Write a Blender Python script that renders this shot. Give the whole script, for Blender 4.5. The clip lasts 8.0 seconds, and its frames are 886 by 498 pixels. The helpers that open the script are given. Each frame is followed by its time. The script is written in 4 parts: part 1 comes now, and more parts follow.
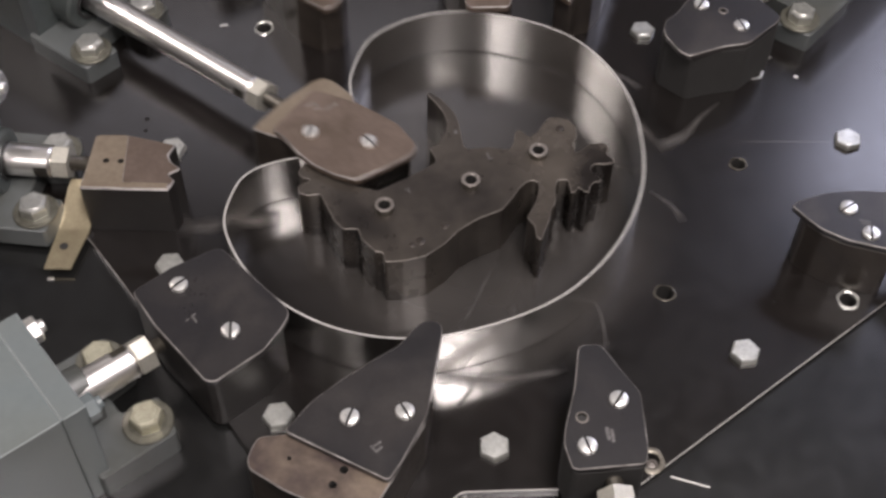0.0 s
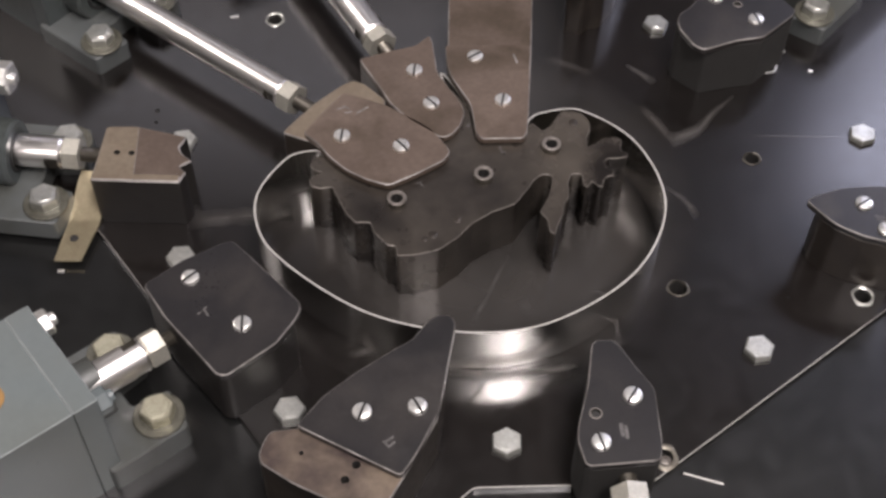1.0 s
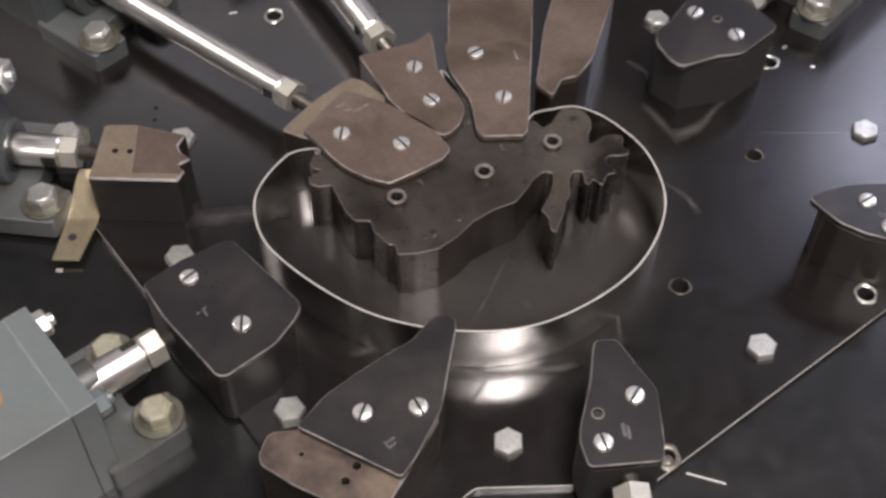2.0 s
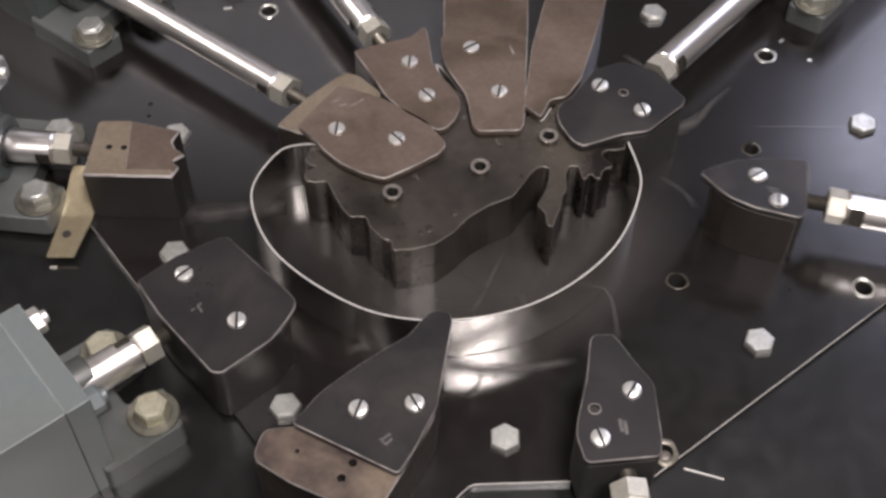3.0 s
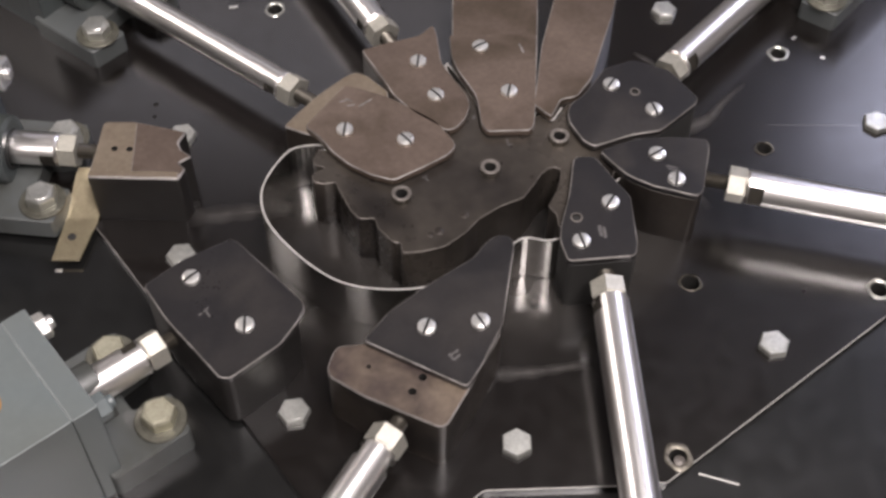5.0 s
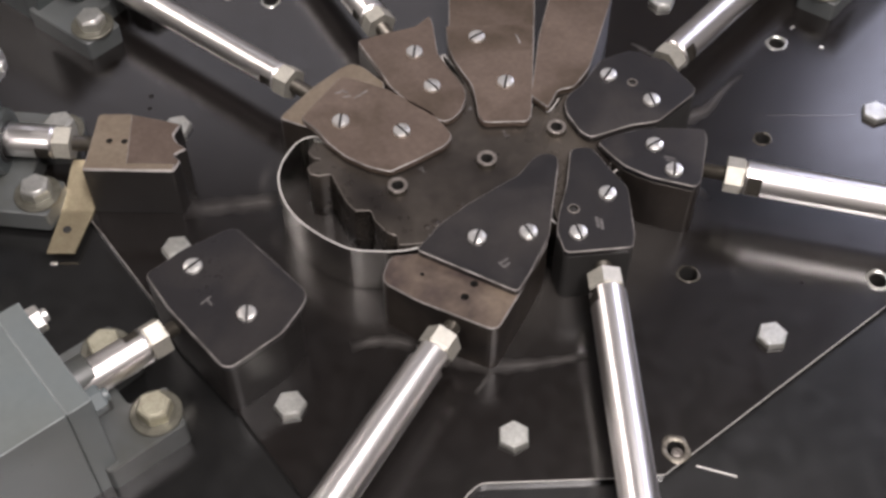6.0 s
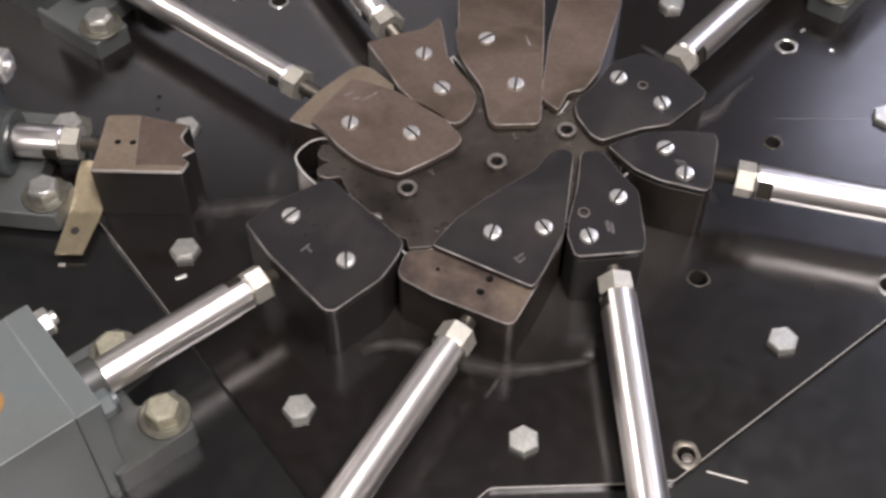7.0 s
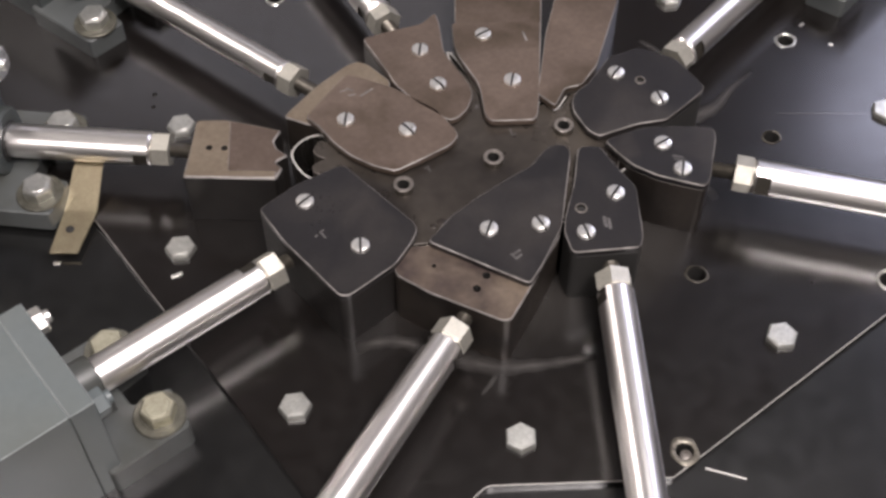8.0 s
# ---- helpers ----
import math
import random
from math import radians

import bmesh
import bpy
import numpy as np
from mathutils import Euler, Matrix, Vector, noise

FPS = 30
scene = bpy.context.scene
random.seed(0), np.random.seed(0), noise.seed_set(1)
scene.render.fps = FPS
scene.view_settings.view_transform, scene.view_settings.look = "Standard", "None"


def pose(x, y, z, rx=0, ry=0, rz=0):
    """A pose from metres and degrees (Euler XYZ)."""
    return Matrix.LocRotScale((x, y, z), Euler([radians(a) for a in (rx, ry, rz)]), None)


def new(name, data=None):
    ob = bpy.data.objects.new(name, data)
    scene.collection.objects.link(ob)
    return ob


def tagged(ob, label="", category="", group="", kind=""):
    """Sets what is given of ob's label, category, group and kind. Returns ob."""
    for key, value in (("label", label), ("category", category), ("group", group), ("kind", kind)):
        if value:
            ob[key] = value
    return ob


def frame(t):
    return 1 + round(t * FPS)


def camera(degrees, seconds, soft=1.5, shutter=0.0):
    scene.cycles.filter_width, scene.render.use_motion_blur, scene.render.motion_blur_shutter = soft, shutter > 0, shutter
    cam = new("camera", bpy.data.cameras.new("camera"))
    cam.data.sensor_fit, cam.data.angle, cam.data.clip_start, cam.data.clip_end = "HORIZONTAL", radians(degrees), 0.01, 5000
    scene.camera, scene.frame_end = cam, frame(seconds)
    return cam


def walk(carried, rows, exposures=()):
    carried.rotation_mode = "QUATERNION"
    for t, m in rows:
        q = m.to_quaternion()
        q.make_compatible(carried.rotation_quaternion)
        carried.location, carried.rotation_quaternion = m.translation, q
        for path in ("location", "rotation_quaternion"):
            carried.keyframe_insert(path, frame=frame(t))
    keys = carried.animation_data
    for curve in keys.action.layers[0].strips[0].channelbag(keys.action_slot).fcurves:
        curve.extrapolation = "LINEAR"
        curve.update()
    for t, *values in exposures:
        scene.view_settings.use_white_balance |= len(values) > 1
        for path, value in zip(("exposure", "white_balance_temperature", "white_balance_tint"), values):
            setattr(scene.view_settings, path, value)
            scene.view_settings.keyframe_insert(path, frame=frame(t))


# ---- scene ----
cam = camera(38.0, 8.0, soft=2.9, shutter=0.5)
# seconds, x, y, z in millimetres over the plate, pitch, roll, yaw
PATH = [
    (0.0, 5.59, -399.91, 513.37, -51.252, -0.592, 0.047),
    (0.5, 2.95, -400.40, 514.06, -51.214, -0.627, 0.243),
    (1.0, 1.15, -396.93, 511.07, -51.610, -0.655, 0.362),
    (1.5, 0.34, -393.64, 511.00, -51.859, -0.625, 0.335),
    (3.0, 2.09, -390.44, 507.60, -52.146, -0.495, 0.046),
    (3.5, 1.77, -390.35, 507.13, -52.185, -0.474, -0.006),
    (4.0, 1.47, -387.33, 505.43, -52.343, -0.289, 0.139),
    (4.5, -1.89, -384.12, 504.89, -52.313, -0.335, 0.078),
    (6.0, 1.05, -380.30, 502.07, -52.843, -0.149, -0.090),
    (6.5, -1.09, -378.62, 502.36, -52.858, -0.214, 0.132),
    (7.0, -3.38, -376.73, 501.71, -52.956, -0.300, 0.118),
    (7.5, -1.43, -380.35, 504.27, -52.865, -0.085, 0.079),
    (8.0, 0.00, -375.53, 498.35, -53.000, 0.000, 0.000),
]
walk(cam, [(t, pose(x / 1000, y / 1000, z / 1000, 90 + p, r, w)) for t, x, y, z, p, r, w in PATH],
     exposures=[(0.0, 0.11, 6600, 16), (8.0, 0.11, 6600, 16)])

# ---- world and light: a workshop with a skylight, ceiling lamps and added fill ----
world = bpy.data.worlds.new("world")
scene.world = world
world.use_nodes = True
wn = world.node_tree.nodes
sky = wn.new("ShaderNodeTexSky")
sky.sky_type, sky.sun_disc = "NISHITA", False
sky.sun_elevation, sky.sun_rotation = radians(35), radians(60)
wn["Background"].inputs["Strength"].default_value = 0.1
world.node_tree.links.new(sky.outputs["Color"], wn["Background"].inputs["Color"])


def area_lamp(name, m, sx, sy, watts, color):
    data = bpy.data.lights.new(name, "AREA")
    data.shape, data.size, data.size_y, data.energy, data.color = "RECTANGLE", sx, sy, watts, color
    ob = new(name, data)
    ob.matrix_world = m
    return ob


SKYLIGHT = (1.98, 2.17, 1.5, 1.4, 56)
# unseen panel, added to brighten the table's far left
FILL_PANEL = (-0.50, 2.35, 1.5, 0.75, 0)
# lamps out of view; the second is fill, added to brighten the rods
TRAYS = [(0.48, -1.00, 0.50, 0.56, 62, (1.0, 0.96, 0.93)), (-0.98, -2.10, 0.45, 0.8, 30, (1.0, 0.96, 0.93)),
         (-2.0, 1.0, 0.30, 1.6, 38, (1.0, 0.95, 0.90)), (0.42, -0.10, 0.30, 1.0, 24, (1.0, 0.97, 0.94))]
area_lamp("skylight_daylight", pose(SKYLIGHT[0], SKYLIGHT[1], 2.09, 0, 0, SKYLIGHT[4]), SKYLIGHT[2], SKYLIGHT[3], 36, (0.76, 0.80, 1.0))
area_lamp("roof_panel_daylight", pose(FILL_PANEL[0], FILL_PANEL[1], 2.09), FILL_PANEL[2], FILL_PANEL[3], 2.9, (1.0, 0.92, 0.85))
for lx, ly, wide, deep, watts, color in TRAYS:
    area_lamp("ceiling_tube_light", pose(lx, ly, 2.02), wide, deep, watts, color)


# ---- materials ----
def material(name, color, rough, metal=0.0, vary=0.25, rough_vary=0.12, size=60.0, fine=900.0, bump=0.15, tint=None, spec=0.5, blotch=None, blotch_size=22.0, speckle=0.25):
    m = bpy.data.materials.new(name)
    m.use_nodes = True
    n, l = m.node_tree.nodes, m.node_tree.links
    b = n["Principled BSDF"]
    b.inputs["Metallic"].default_value = metal
    b.inputs["Specular IOR Level"].default_value = spec
    co = n.new("ShaderNodeTexCoord")
    info = n.new("ShaderNodeObjectInfo")
    shift = n.new("ShaderNodeVectorMath")
    shift.operation = "MULTIPLY_ADD"
    l.new(info.outputs["Random"], shift.inputs[0])
    shift.inputs[1].default_value = (3.0, 5.0, 7.0)
    l.new(co.outputs["Object"], shift.inputs[2])
    big = n.new("ShaderNodeTexNoise")
    big.inputs["Scale"].default_value, big.inputs["Detail"].default_value, big.inputs["Roughness"].default_value = size, 5, 0.62
    small = n.new("ShaderNodeTexNoise")
    small.inputs["Scale"].default_value, small.inputs["Detail"].default_value = fine, 3
    l.new(shift.outputs["Vector"], big.inputs["Vector"])
    l.new(shift.outputs["Vector"], small.inputs["Vector"])
    ramp = n.new("ShaderNodeMapRange")
    ramp.inputs["From Min"].default_value, ramp.inputs["From Max"].default_value = 0.3, 0.7
    l.new(big.outputs["Fac"], ramp.inputs["Value"])
    mix = n.new("ShaderNodeMix")
    mix.data_type = "RGBA"
    other = tint or tuple(c * (1 - vary) for c in color)
    mix.inputs["A"].default_value, mix.inputs["B"].default_value = (*color, 1), (*other, 1)
    l.new(ramp.outputs["Result"], mix.inputs["Factor"])
    grain = n.new("ShaderNodeMix")
    grain.data_type, grain.blend_type = "RGBA", "OVERLAY"
    grain.inputs["Factor"].default_value = speckle
    under_grain = mix.outputs["Result"]
    if blotch:
        far = n.new("ShaderNodeVectorMath")
        far.operation = "MULTIPLY_ADD"
        l.new(info.outputs["Random"], far.inputs[0])
        far.inputs[1].default_value = (11.0, 2.0, 4.0)
        l.new(co.outputs["Object"], far.inputs[2])
        stain = n.new("ShaderNodeTexNoise")
        stain.inputs["Scale"].default_value, stain.inputs["Detail"].default_value, stain.inputs["Distortion"].default_value = blotch_size, 3, 0.6
        l.new(far.outputs["Vector"], stain.inputs["Vector"])
        cut = n.new("ShaderNodeMapRange")
        cut.inputs["From Min"].default_value, cut.inputs["From Max"].default_value = 0.46, 0.66
        l.new(stain.outputs["Fac"], cut.inputs["Value"])
        stained = n.new("ShaderNodeMix")
        stained.data_type = "RGBA"
        l.new(cut.outputs["Result"], stained.inputs["Factor"])
        l.new(mix.outputs["Result"], stained.inputs["A"])
        stained.inputs["B"].default_value = (*blotch, 1)
        under_grain = stained.outputs["Result"]
    l.new(under_grain, grain.inputs["A"])
    l.new(small.outputs["Fac"], grain.inputs["B"])
    l.new(grain.outputs["Result"], b.inputs["Base Color"])
    rr = n.new("ShaderNodeMapRange")
    rr.inputs["To Min"].default_value, rr.inputs["To Max"].default_value = max(0.02, rough - rough_vary), rough + rough_vary
    rr.inputs["From Min"].default_value, rr.inputs["From Max"].default_value = 0.3, 0.7
    both = n.new("ShaderNodeMath")
    both.operation = "MULTIPLY_ADD"
    l.new(small.outputs["Fac"], both.inputs[0])
    both.inputs[1].default_value = 0.4
    half = n.new("ShaderNodeMath")
    half.operation = "MULTIPLY"
    half.inputs[1].default_value = 0.6
    l.new(big.outputs["Fac"], half.inputs[0])
    l.new(half.outputs["Value"], both.inputs[2])
    l.new(both.outputs["Value"], rr.inputs["Value"])
    l.new(rr.outputs["Result"], b.inputs["Roughness"])
    if bump:
        bp = n.new("ShaderNodeBump")
        bp.inputs["Strength"].default_value, bp.inputs["Distance"].default_value = bump, 0.0004
        l.new(both.outputs["Value"], bp.inputs["Height"])
        l.new(bp.outputs["Normal"], b.inputs["Normal"])
    return m


def plain(name, color, rough, metal=0.0):
    return material(name, color, rough, metal, vary=0.15, rough_vary=0.05, bump=0.0)


M_TABLE = material("oiled_dark_steel", (0.0066, 0.0052, 0.0047), 0.205, 0.0, tint=(0.0036, 0.0029, 0.0026), rough_vary=0.05, size=6, fine=120, bump=0.012, spec=1.0)


def wear_on_table(m, centre, radius, width):
    """A rubbed ring and a polished disc where strips are laid round the die, and long fine scratches."""
    n, l = m.node_tree.nodes, m.node_tree.links
    b = n["Principled BSDF"]
    old = b.inputs["Base Color"].links[0].from_socket
    co = n.new("ShaderNodeTexCoord")
    off = n.new("ShaderNodeVectorMath")
    off.operation = "DISTANCE"
    off.inputs[1].default_value = centre
    wob = n.new("ShaderNodeTexNoise")
    wob.inputs["Scale"].default_value = 16
    l.new(co.outputs["Object"], wob.inputs["Vector"])
    l.new(co.outputs["Object"], off.inputs[0])
    away = n.new("ShaderNodeMath")
    away.operation = "SUBTRACT"
    away.inputs[1].default_value = radius
    l.new(off.outputs["Value"], away.inputs[0])
    size = n.new("ShaderNodeMath")
    size.operation = "ABSOLUTE"
    l.new(away.outputs["Value"], size.inputs[0])
    ring = n.new("ShaderNodeMapRange")
    ring.inputs["From Min"].default_value, ring.inputs["From Max"].default_value = width, 0.0
    l.new(size.outputs["Value"], ring.inputs["Value"])
    patch = n.new("ShaderNodeMapRange")
    patch.inputs["From Min"].default_value, patch.inputs["From Max"].default_value = 0.55, 0.70
    l.new(wob.outputs["Fac"], patch.inputs["Value"])
    total = n.new("ShaderNodeMath")
    total.operation = "MULTIPLY"
    l.new(ring.outputs["Result"], total.inputs[0])
    l.new(patch.outputs["Result"], total.inputs[1])
    last = total.outputs["Value"]
    for turn, across, along_, edge in ((35, 260, 5, 0.735), (-50, 220, 7, 0.745), (80, 300, 6, 0.75)):
        mp = n.new("ShaderNodeMapping")
        mp.inputs["Rotation"].default_value = (0, 0, radians(turn))
        mp.inputs["Scale"].default_value = (along_, across, 1)
        nz = n.new("ShaderNodeTexNoise")
        nz.inputs["Scale"].default_value, nz.inputs["Detail"].default_value = 1.0, 2
        l.new(co.outputs["Object"], mp.inputs["Vector"])
        l.new(mp.outputs["Vector"], nz.inputs["Vector"])
        cut = n.new("ShaderNodeMapRange")
        cut.inputs["From Min"].default_value, cut.inputs["From Max"].default_value = edge, edge + 0.05
        cut.inputs["To Max"].default_value = 0.8
        l.new(nz.outputs["Fac"], cut.inputs["Value"])
        add = n.new("ShaderNodeMath")
        add.operation = "MAXIMUM"
        l.new(last, add.inputs[0])
        l.new(cut.outputs["Result"], add.inputs[1])
        last = add.outputs["Value"]
    mix = n.new("ShaderNodeMix")
    mix.data_type = "RGBA"
    mix.inputs["B"].default_value = (0.055, 0.050, 0.047, 1)
    l.new(last, mix.inputs["Factor"])
    l.new(old, mix.inputs["A"])
    # bare steel, polished by the strips that slide over it
    inside = n.new("ShaderNodeMapRange")
    inside.inputs["From Min"].default_value, inside.inputs["From Max"].default_value = radius + 0.002, radius - 0.045
    l.new(off.outputs["Value"], inside.inputs["Value"])
    worn = n.new("ShaderNodeMapRange")
    worn.inputs["From Min"].default_value, worn.inputs["From Max"].default_value = 0.32, 0.62
    worn.inputs["To Min"].default_value, worn.inputs["To Max"].default_value = 0.04, 0.16
    l.new(wob.outputs["Fac"], worn.inputs["Value"])
    bare = n.new("ShaderNodeMath")
    bare.operation = "MULTIPLY"
    l.new(inside.outputs["Result"], bare.inputs[0])
    l.new(worn.outputs["Result"], bare.inputs[1])
    steel = n.new("ShaderNodeMix")
    steel.data_type = "RGBA"
    steel.inputs["B"].default_value = (0.230, 0.212, 0.197, 1)
    l.new(bare.outputs["Value"], steel.inputs["Factor"])
    l.new(mix.outputs["Result"], steel.inputs["A"])
    l.new(steel.outputs["Result"], b.inputs["Base Color"])
    l.new(bare.outputs["Value"], b.inputs["Metallic"])


wear_on_table(M_TABLE, (0.024, 0.044, 0.0), 0.1120, 0.0035)
M_UNDER = material("dull_dark_steel", (0.0070, 0.0071, 0.0070), 0.24, 0.0, tint=(0.0040, 0.0040, 0.0040), rough_vary=0.05, size=8, fine=120, bump=0.01, spec=0.8)
M_DARK = material("blackened_steel", (0.0160, 0.0149, 0.0160), 0.33, 0.15, tint=(0.0095, 0.0087, 0.0096), rough_vary=0.07, size=24, fine=500, bump=0.0, spec=0.5, blotch=(0.027, 0.0240, 0.0230), blotch_size=19)
M_BROWN = material("browned_steel", (0.162, 0.123, 0.100), 0.36, 0.5, tint=(0.086, 0.063, 0.051), rough_vary=0.06, size=13, fine=420, bump=0.01, blotch=(0.074, 0.055, 0.040), blotch_size=22)
M_SHELF = material("stained_bare_steel", (0.205, 0.160, 0.122), 0.38, 0.5, tint=(0.052, 0.038, 0.033), rough_vary=0.08, size=30, fine=420, bump=0.01, blotch=(0.050, 0.036, 0.034), blotch_size=30)
# brown steel taken darker, so block sides carry part of their shade as colour
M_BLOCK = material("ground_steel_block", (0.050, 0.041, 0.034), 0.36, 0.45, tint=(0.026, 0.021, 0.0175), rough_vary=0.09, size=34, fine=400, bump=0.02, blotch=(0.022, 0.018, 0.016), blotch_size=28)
# darker copy for two slides' block walls, with their shade in the colour
M_SIDE_SHADE = material("shaded_block_side", (0.014, 0.0118, 0.0105), 0.47, 0.2, tint=(0.008, 0.0066, 0.006), rough_vary=0.07, size=34, fine=400, bump=0.02)
M_EDGE = material("worn_bright_edge", (0.42, 0.395, 0.38), 0.46, 0.4, tint=(0.12, 0.108, 0.10), rough_vary=0.08, size=85, bump=0.0, blotch=(0.11, 0.10, 0.094), blotch_size=45)
M_MARK = material("dull_stamped_grey", (0.115, 0.108, 0.105), 0.5, 0.2, tint=(0.04, 0.037, 0.037), size=420, fine=1500, bump=0.0)
M_DIE = material("dark_tool_steel", (0.092, 0.079, 0.066), 0.29, 0.5, tint=(0.020, 0.017, 0.0155), rough_vary=0.06, size=12, fine=140, bump=0.0, blotch=(0.018, 0.0150, 0.0135), blotch_size=13)
M_BAND = material("bright_strip_steel", (0.78, 0.76, 0.73), 0.205, 1.0, vary=0.05, rough_vary=0.015, size=30, bump=0.0)
M_ROD = material("ground_chrome", (0.87, 0.845, 0.825), 0.32, 1.0, vary=0.03, rough_vary=0.006, size=25, fine=60, bump=0.0, speckle=0.03)
M_NUT = material("plated_nut_steel", (0.53, 0.51, 0.45), 0.46, 0.75, vary=0.25, size=120, bump=0.03)
M_ZINC = material("zinc_bolt_steel", (0.64, 0.64, 0.60), 0.38, 0.9, vary=0.35, size=170, bump=0.06)
M_FOOTBOLT = material("yellowed_zinc", (0.50, 0.48, 0.37), 0.40, 0.7, tint=(0.30, 0.28, 0.21), size=120, bump=0.06)
M_SCREW = material("bright_screw_steel", (0.86, 0.85, 0.82), 0.33, 0.9, vary=0.25, size=260, fine=1500, bump=0.10)
M_PAINT = material("grey_green_paint", (0.097, 0.114, 0.116), 0.38, 0.0, tint=(0.085, 0.100, 0.104), size=9, fine=300, bump=0.02, blotch=(0.092, 0.101, 0.096), blotch_size=8, speckle=0.08)
M_PAINT_EDGE = material("rubbed_paint_edge", (0.26, 0.28, 0.28), 0.42, 0.1, tint=(0.14, 0.155, 0.155), size=60, bump=0.0)
M_PAINT_DARK = material("dark_green_grey_paint", (0.062, 0.071, 0.072), 0.36, 0.0, tint=(0.040, 0.047, 0.049), size=11, fine=300, bump=0.02, blotch=(0.034, 0.038, 0.034), blotch_size=16)
M_FOOT = material("scuffed_foot_paint", (0.084, 0.090, 0.088), 0.40, 0.0, tint=(0.050, 0.055, 0.056), size=14, fine=300, bump=0.02, blotch=(0.044, 0.045, 0.040), blotch_size=20, speckle=0.1)
M_LAND = material("pale_ground_steel", (0.212, 0.174, 0.132), 0.36, 0.5, tint=(0.150, 0.117, 0.085), rough_vary=0.06, size=40, fine=420, bump=0.0)
M_RIM = material("crusted_rim_steel", (0.23, 0.21, 0.17), 0.45, 0.6, tint=(0.05, 0.042, 0.036), size=320, fine=1500, bump=0.25)
M_SCUFF = material("rubbed_streak", (0.105, 0.098, 0.092), 0.38, 0.35, tint=(0.040, 0.036, 0.034), size=110, fine=700, bump=0.0)


def thin_out(m):
    """Wear that fades where the mesh says so, and is broken up by noise."""
    n, l = m.node_tree.nodes, m.node_tree.links
    cover = n.new("ShaderNodeAttribute")
    cover.attribute_name = "cover"
    nz = n.new("ShaderNodeTexNoise")
    nz.inputs["Scale"].default_value, nz.inputs["Detail"].default_value = 140, 3
    lift = n.new("ShaderNodeMapRange")
    lift.inputs["From Min"].default_value, lift.inputs["From Max"].default_value = 0.25, 0.7
    lift.inputs["To Min"].default_value, lift.inputs["To Max"].default_value = 0.30, 1.15
    l.new(nz.outputs["Fac"], lift.inputs["Value"])
    total = n.new("ShaderNodeMath")
    total.operation, total.use_clamp = "MULTIPLY", True
    l.new(cover.outputs["Fac"], total.inputs[0])
    l.new(lift.outputs["Result"], total.inputs[1])
    l.new(total.outputs["Value"], n["Principled BSDF"].inputs["Alpha"])


thin_out(M_SCUFF)
M_RUBBER = plain("black_seal", (0.018, 0.018, 0.018), 0.5)
# near black: shade inside holes, slots and bores as colour; the rivet shares it
M_HOLE = plain("hole_shade", (0.015, 0.014, 0.013), 0.7)
M_STUD = material("dull_thread_steel", (0.13, 0.118, 0.10), 0.38, 0.8, vary=0.3, size=150, bump=0.05)
M_BUSH = material("steel_bush", (0.26, 0.235, 0.215), 0.34, 0.6, tint=(0.14, 0.125, 0.112), size=90, bump=0.03)
M_WASHER = material("dull_zinc_washer", (0.165, 0.160, 0.130), 0.40, 0.6, tint=(0.075, 0.072, 0.058), size=140, bump=0.04)
M_CUT = material("sheared_bright_edge", (0.52, 0.50, 0.47), 0.42, 0.35, vary=0.25, rough_vary=0.05, size=60, bump=0.0)
M_STRIP = material("brassy_spring_strip", (0.46, 0.40, 0.27), 0.36, 0.8, tint=(0.30, 0.25, 0.17), size=60, bump=0.08)
M_WALL = material("workshop_plaster", (0.33, 0.32, 0.305), 0.8, size=1.5, fine=40, bump=0.1)
M_FLOOR = material("workshop_floor", (0.14, 0.14, 0.135), 0.6, size=2, fine=60, bump=0.1)
M_CEIL = material("workshop_ceiling", (0.335, 0.315, 0.293), 0.85, size=1.2, fine=40, bump=0.1)
M_ORANGE = plain("orange_sticker", (0.21, 0.115, 0.035), 0.5)
M_TRAY = plain("white_enamel", (0.75, 0.75, 0.73), 0.4)


# ---- helpers for meshes, all in millimetres ----
def finish(name, bm, mats, parent=None, label="", smooth=False):
    bmesh.ops.recalc_face_normals(bm, faces=bm.faces)
    bmesh.ops.scale(bm, vec=(0.001, 0.001, 0.001), verts=bm.verts)
    me = bpy.data.meshes.new(name)
    bm.to_mesh(me)
    bm.free()
    for m in mats if isinstance(mats, (list, tuple)) else [mats]:
        me.materials.append(m)
    if smooth:
        me.polygons.foreach_set("use_smooth", [True] * len(me.polygons))
        me.set_sharp_from_angle(angle=radians(32))
    ob = new(name, me)
    if parent:
        ob.parent = parent
    if label:
        ob["label"] = label
    return ob


def part(name, bm, mats, parent, label="", smooth=True, at=None):
    ob = finish(name, bm, mats, parent, label, smooth)
    if at is not None:
        ob.matrix_basis = at
    return ob


def mm(x, y, z=0.0, rx=0, ry=0, rz=0):
    return pose(x / 1000, y / 1000, z / 1000, rx, ry, rz)


def empty(name, m, label, category, group="", kind=""):
    ob = new(name)
    ob.empty_display_size = 0.02
    ob.matrix_world = m
    return tagged(ob, label, category, group, kind)


def rounded(pts, r, steps=4):
    """A closed outline with its corners rounded by up to r."""
    out, n = [], len(pts)
    for i in range(n):
        p, a, b = Vector(pts[i]), Vector(pts[i - 1]), Vector(pts[(i + 1) % n])
        da, db = a - p, b - p
        cut = min(r, da.length * 0.45, db.length * 0.45)
        if cut < 0.05:
            out.append(p)
            continue
        s, e = p + da.normalized() * cut, p + db.normalized() * cut
        for k in range(steps + 1):
            u = k / steps
            out.append((1 - u) ** 2 * s + 2 * u * (1 - u) * p + u * u * e)
    return out


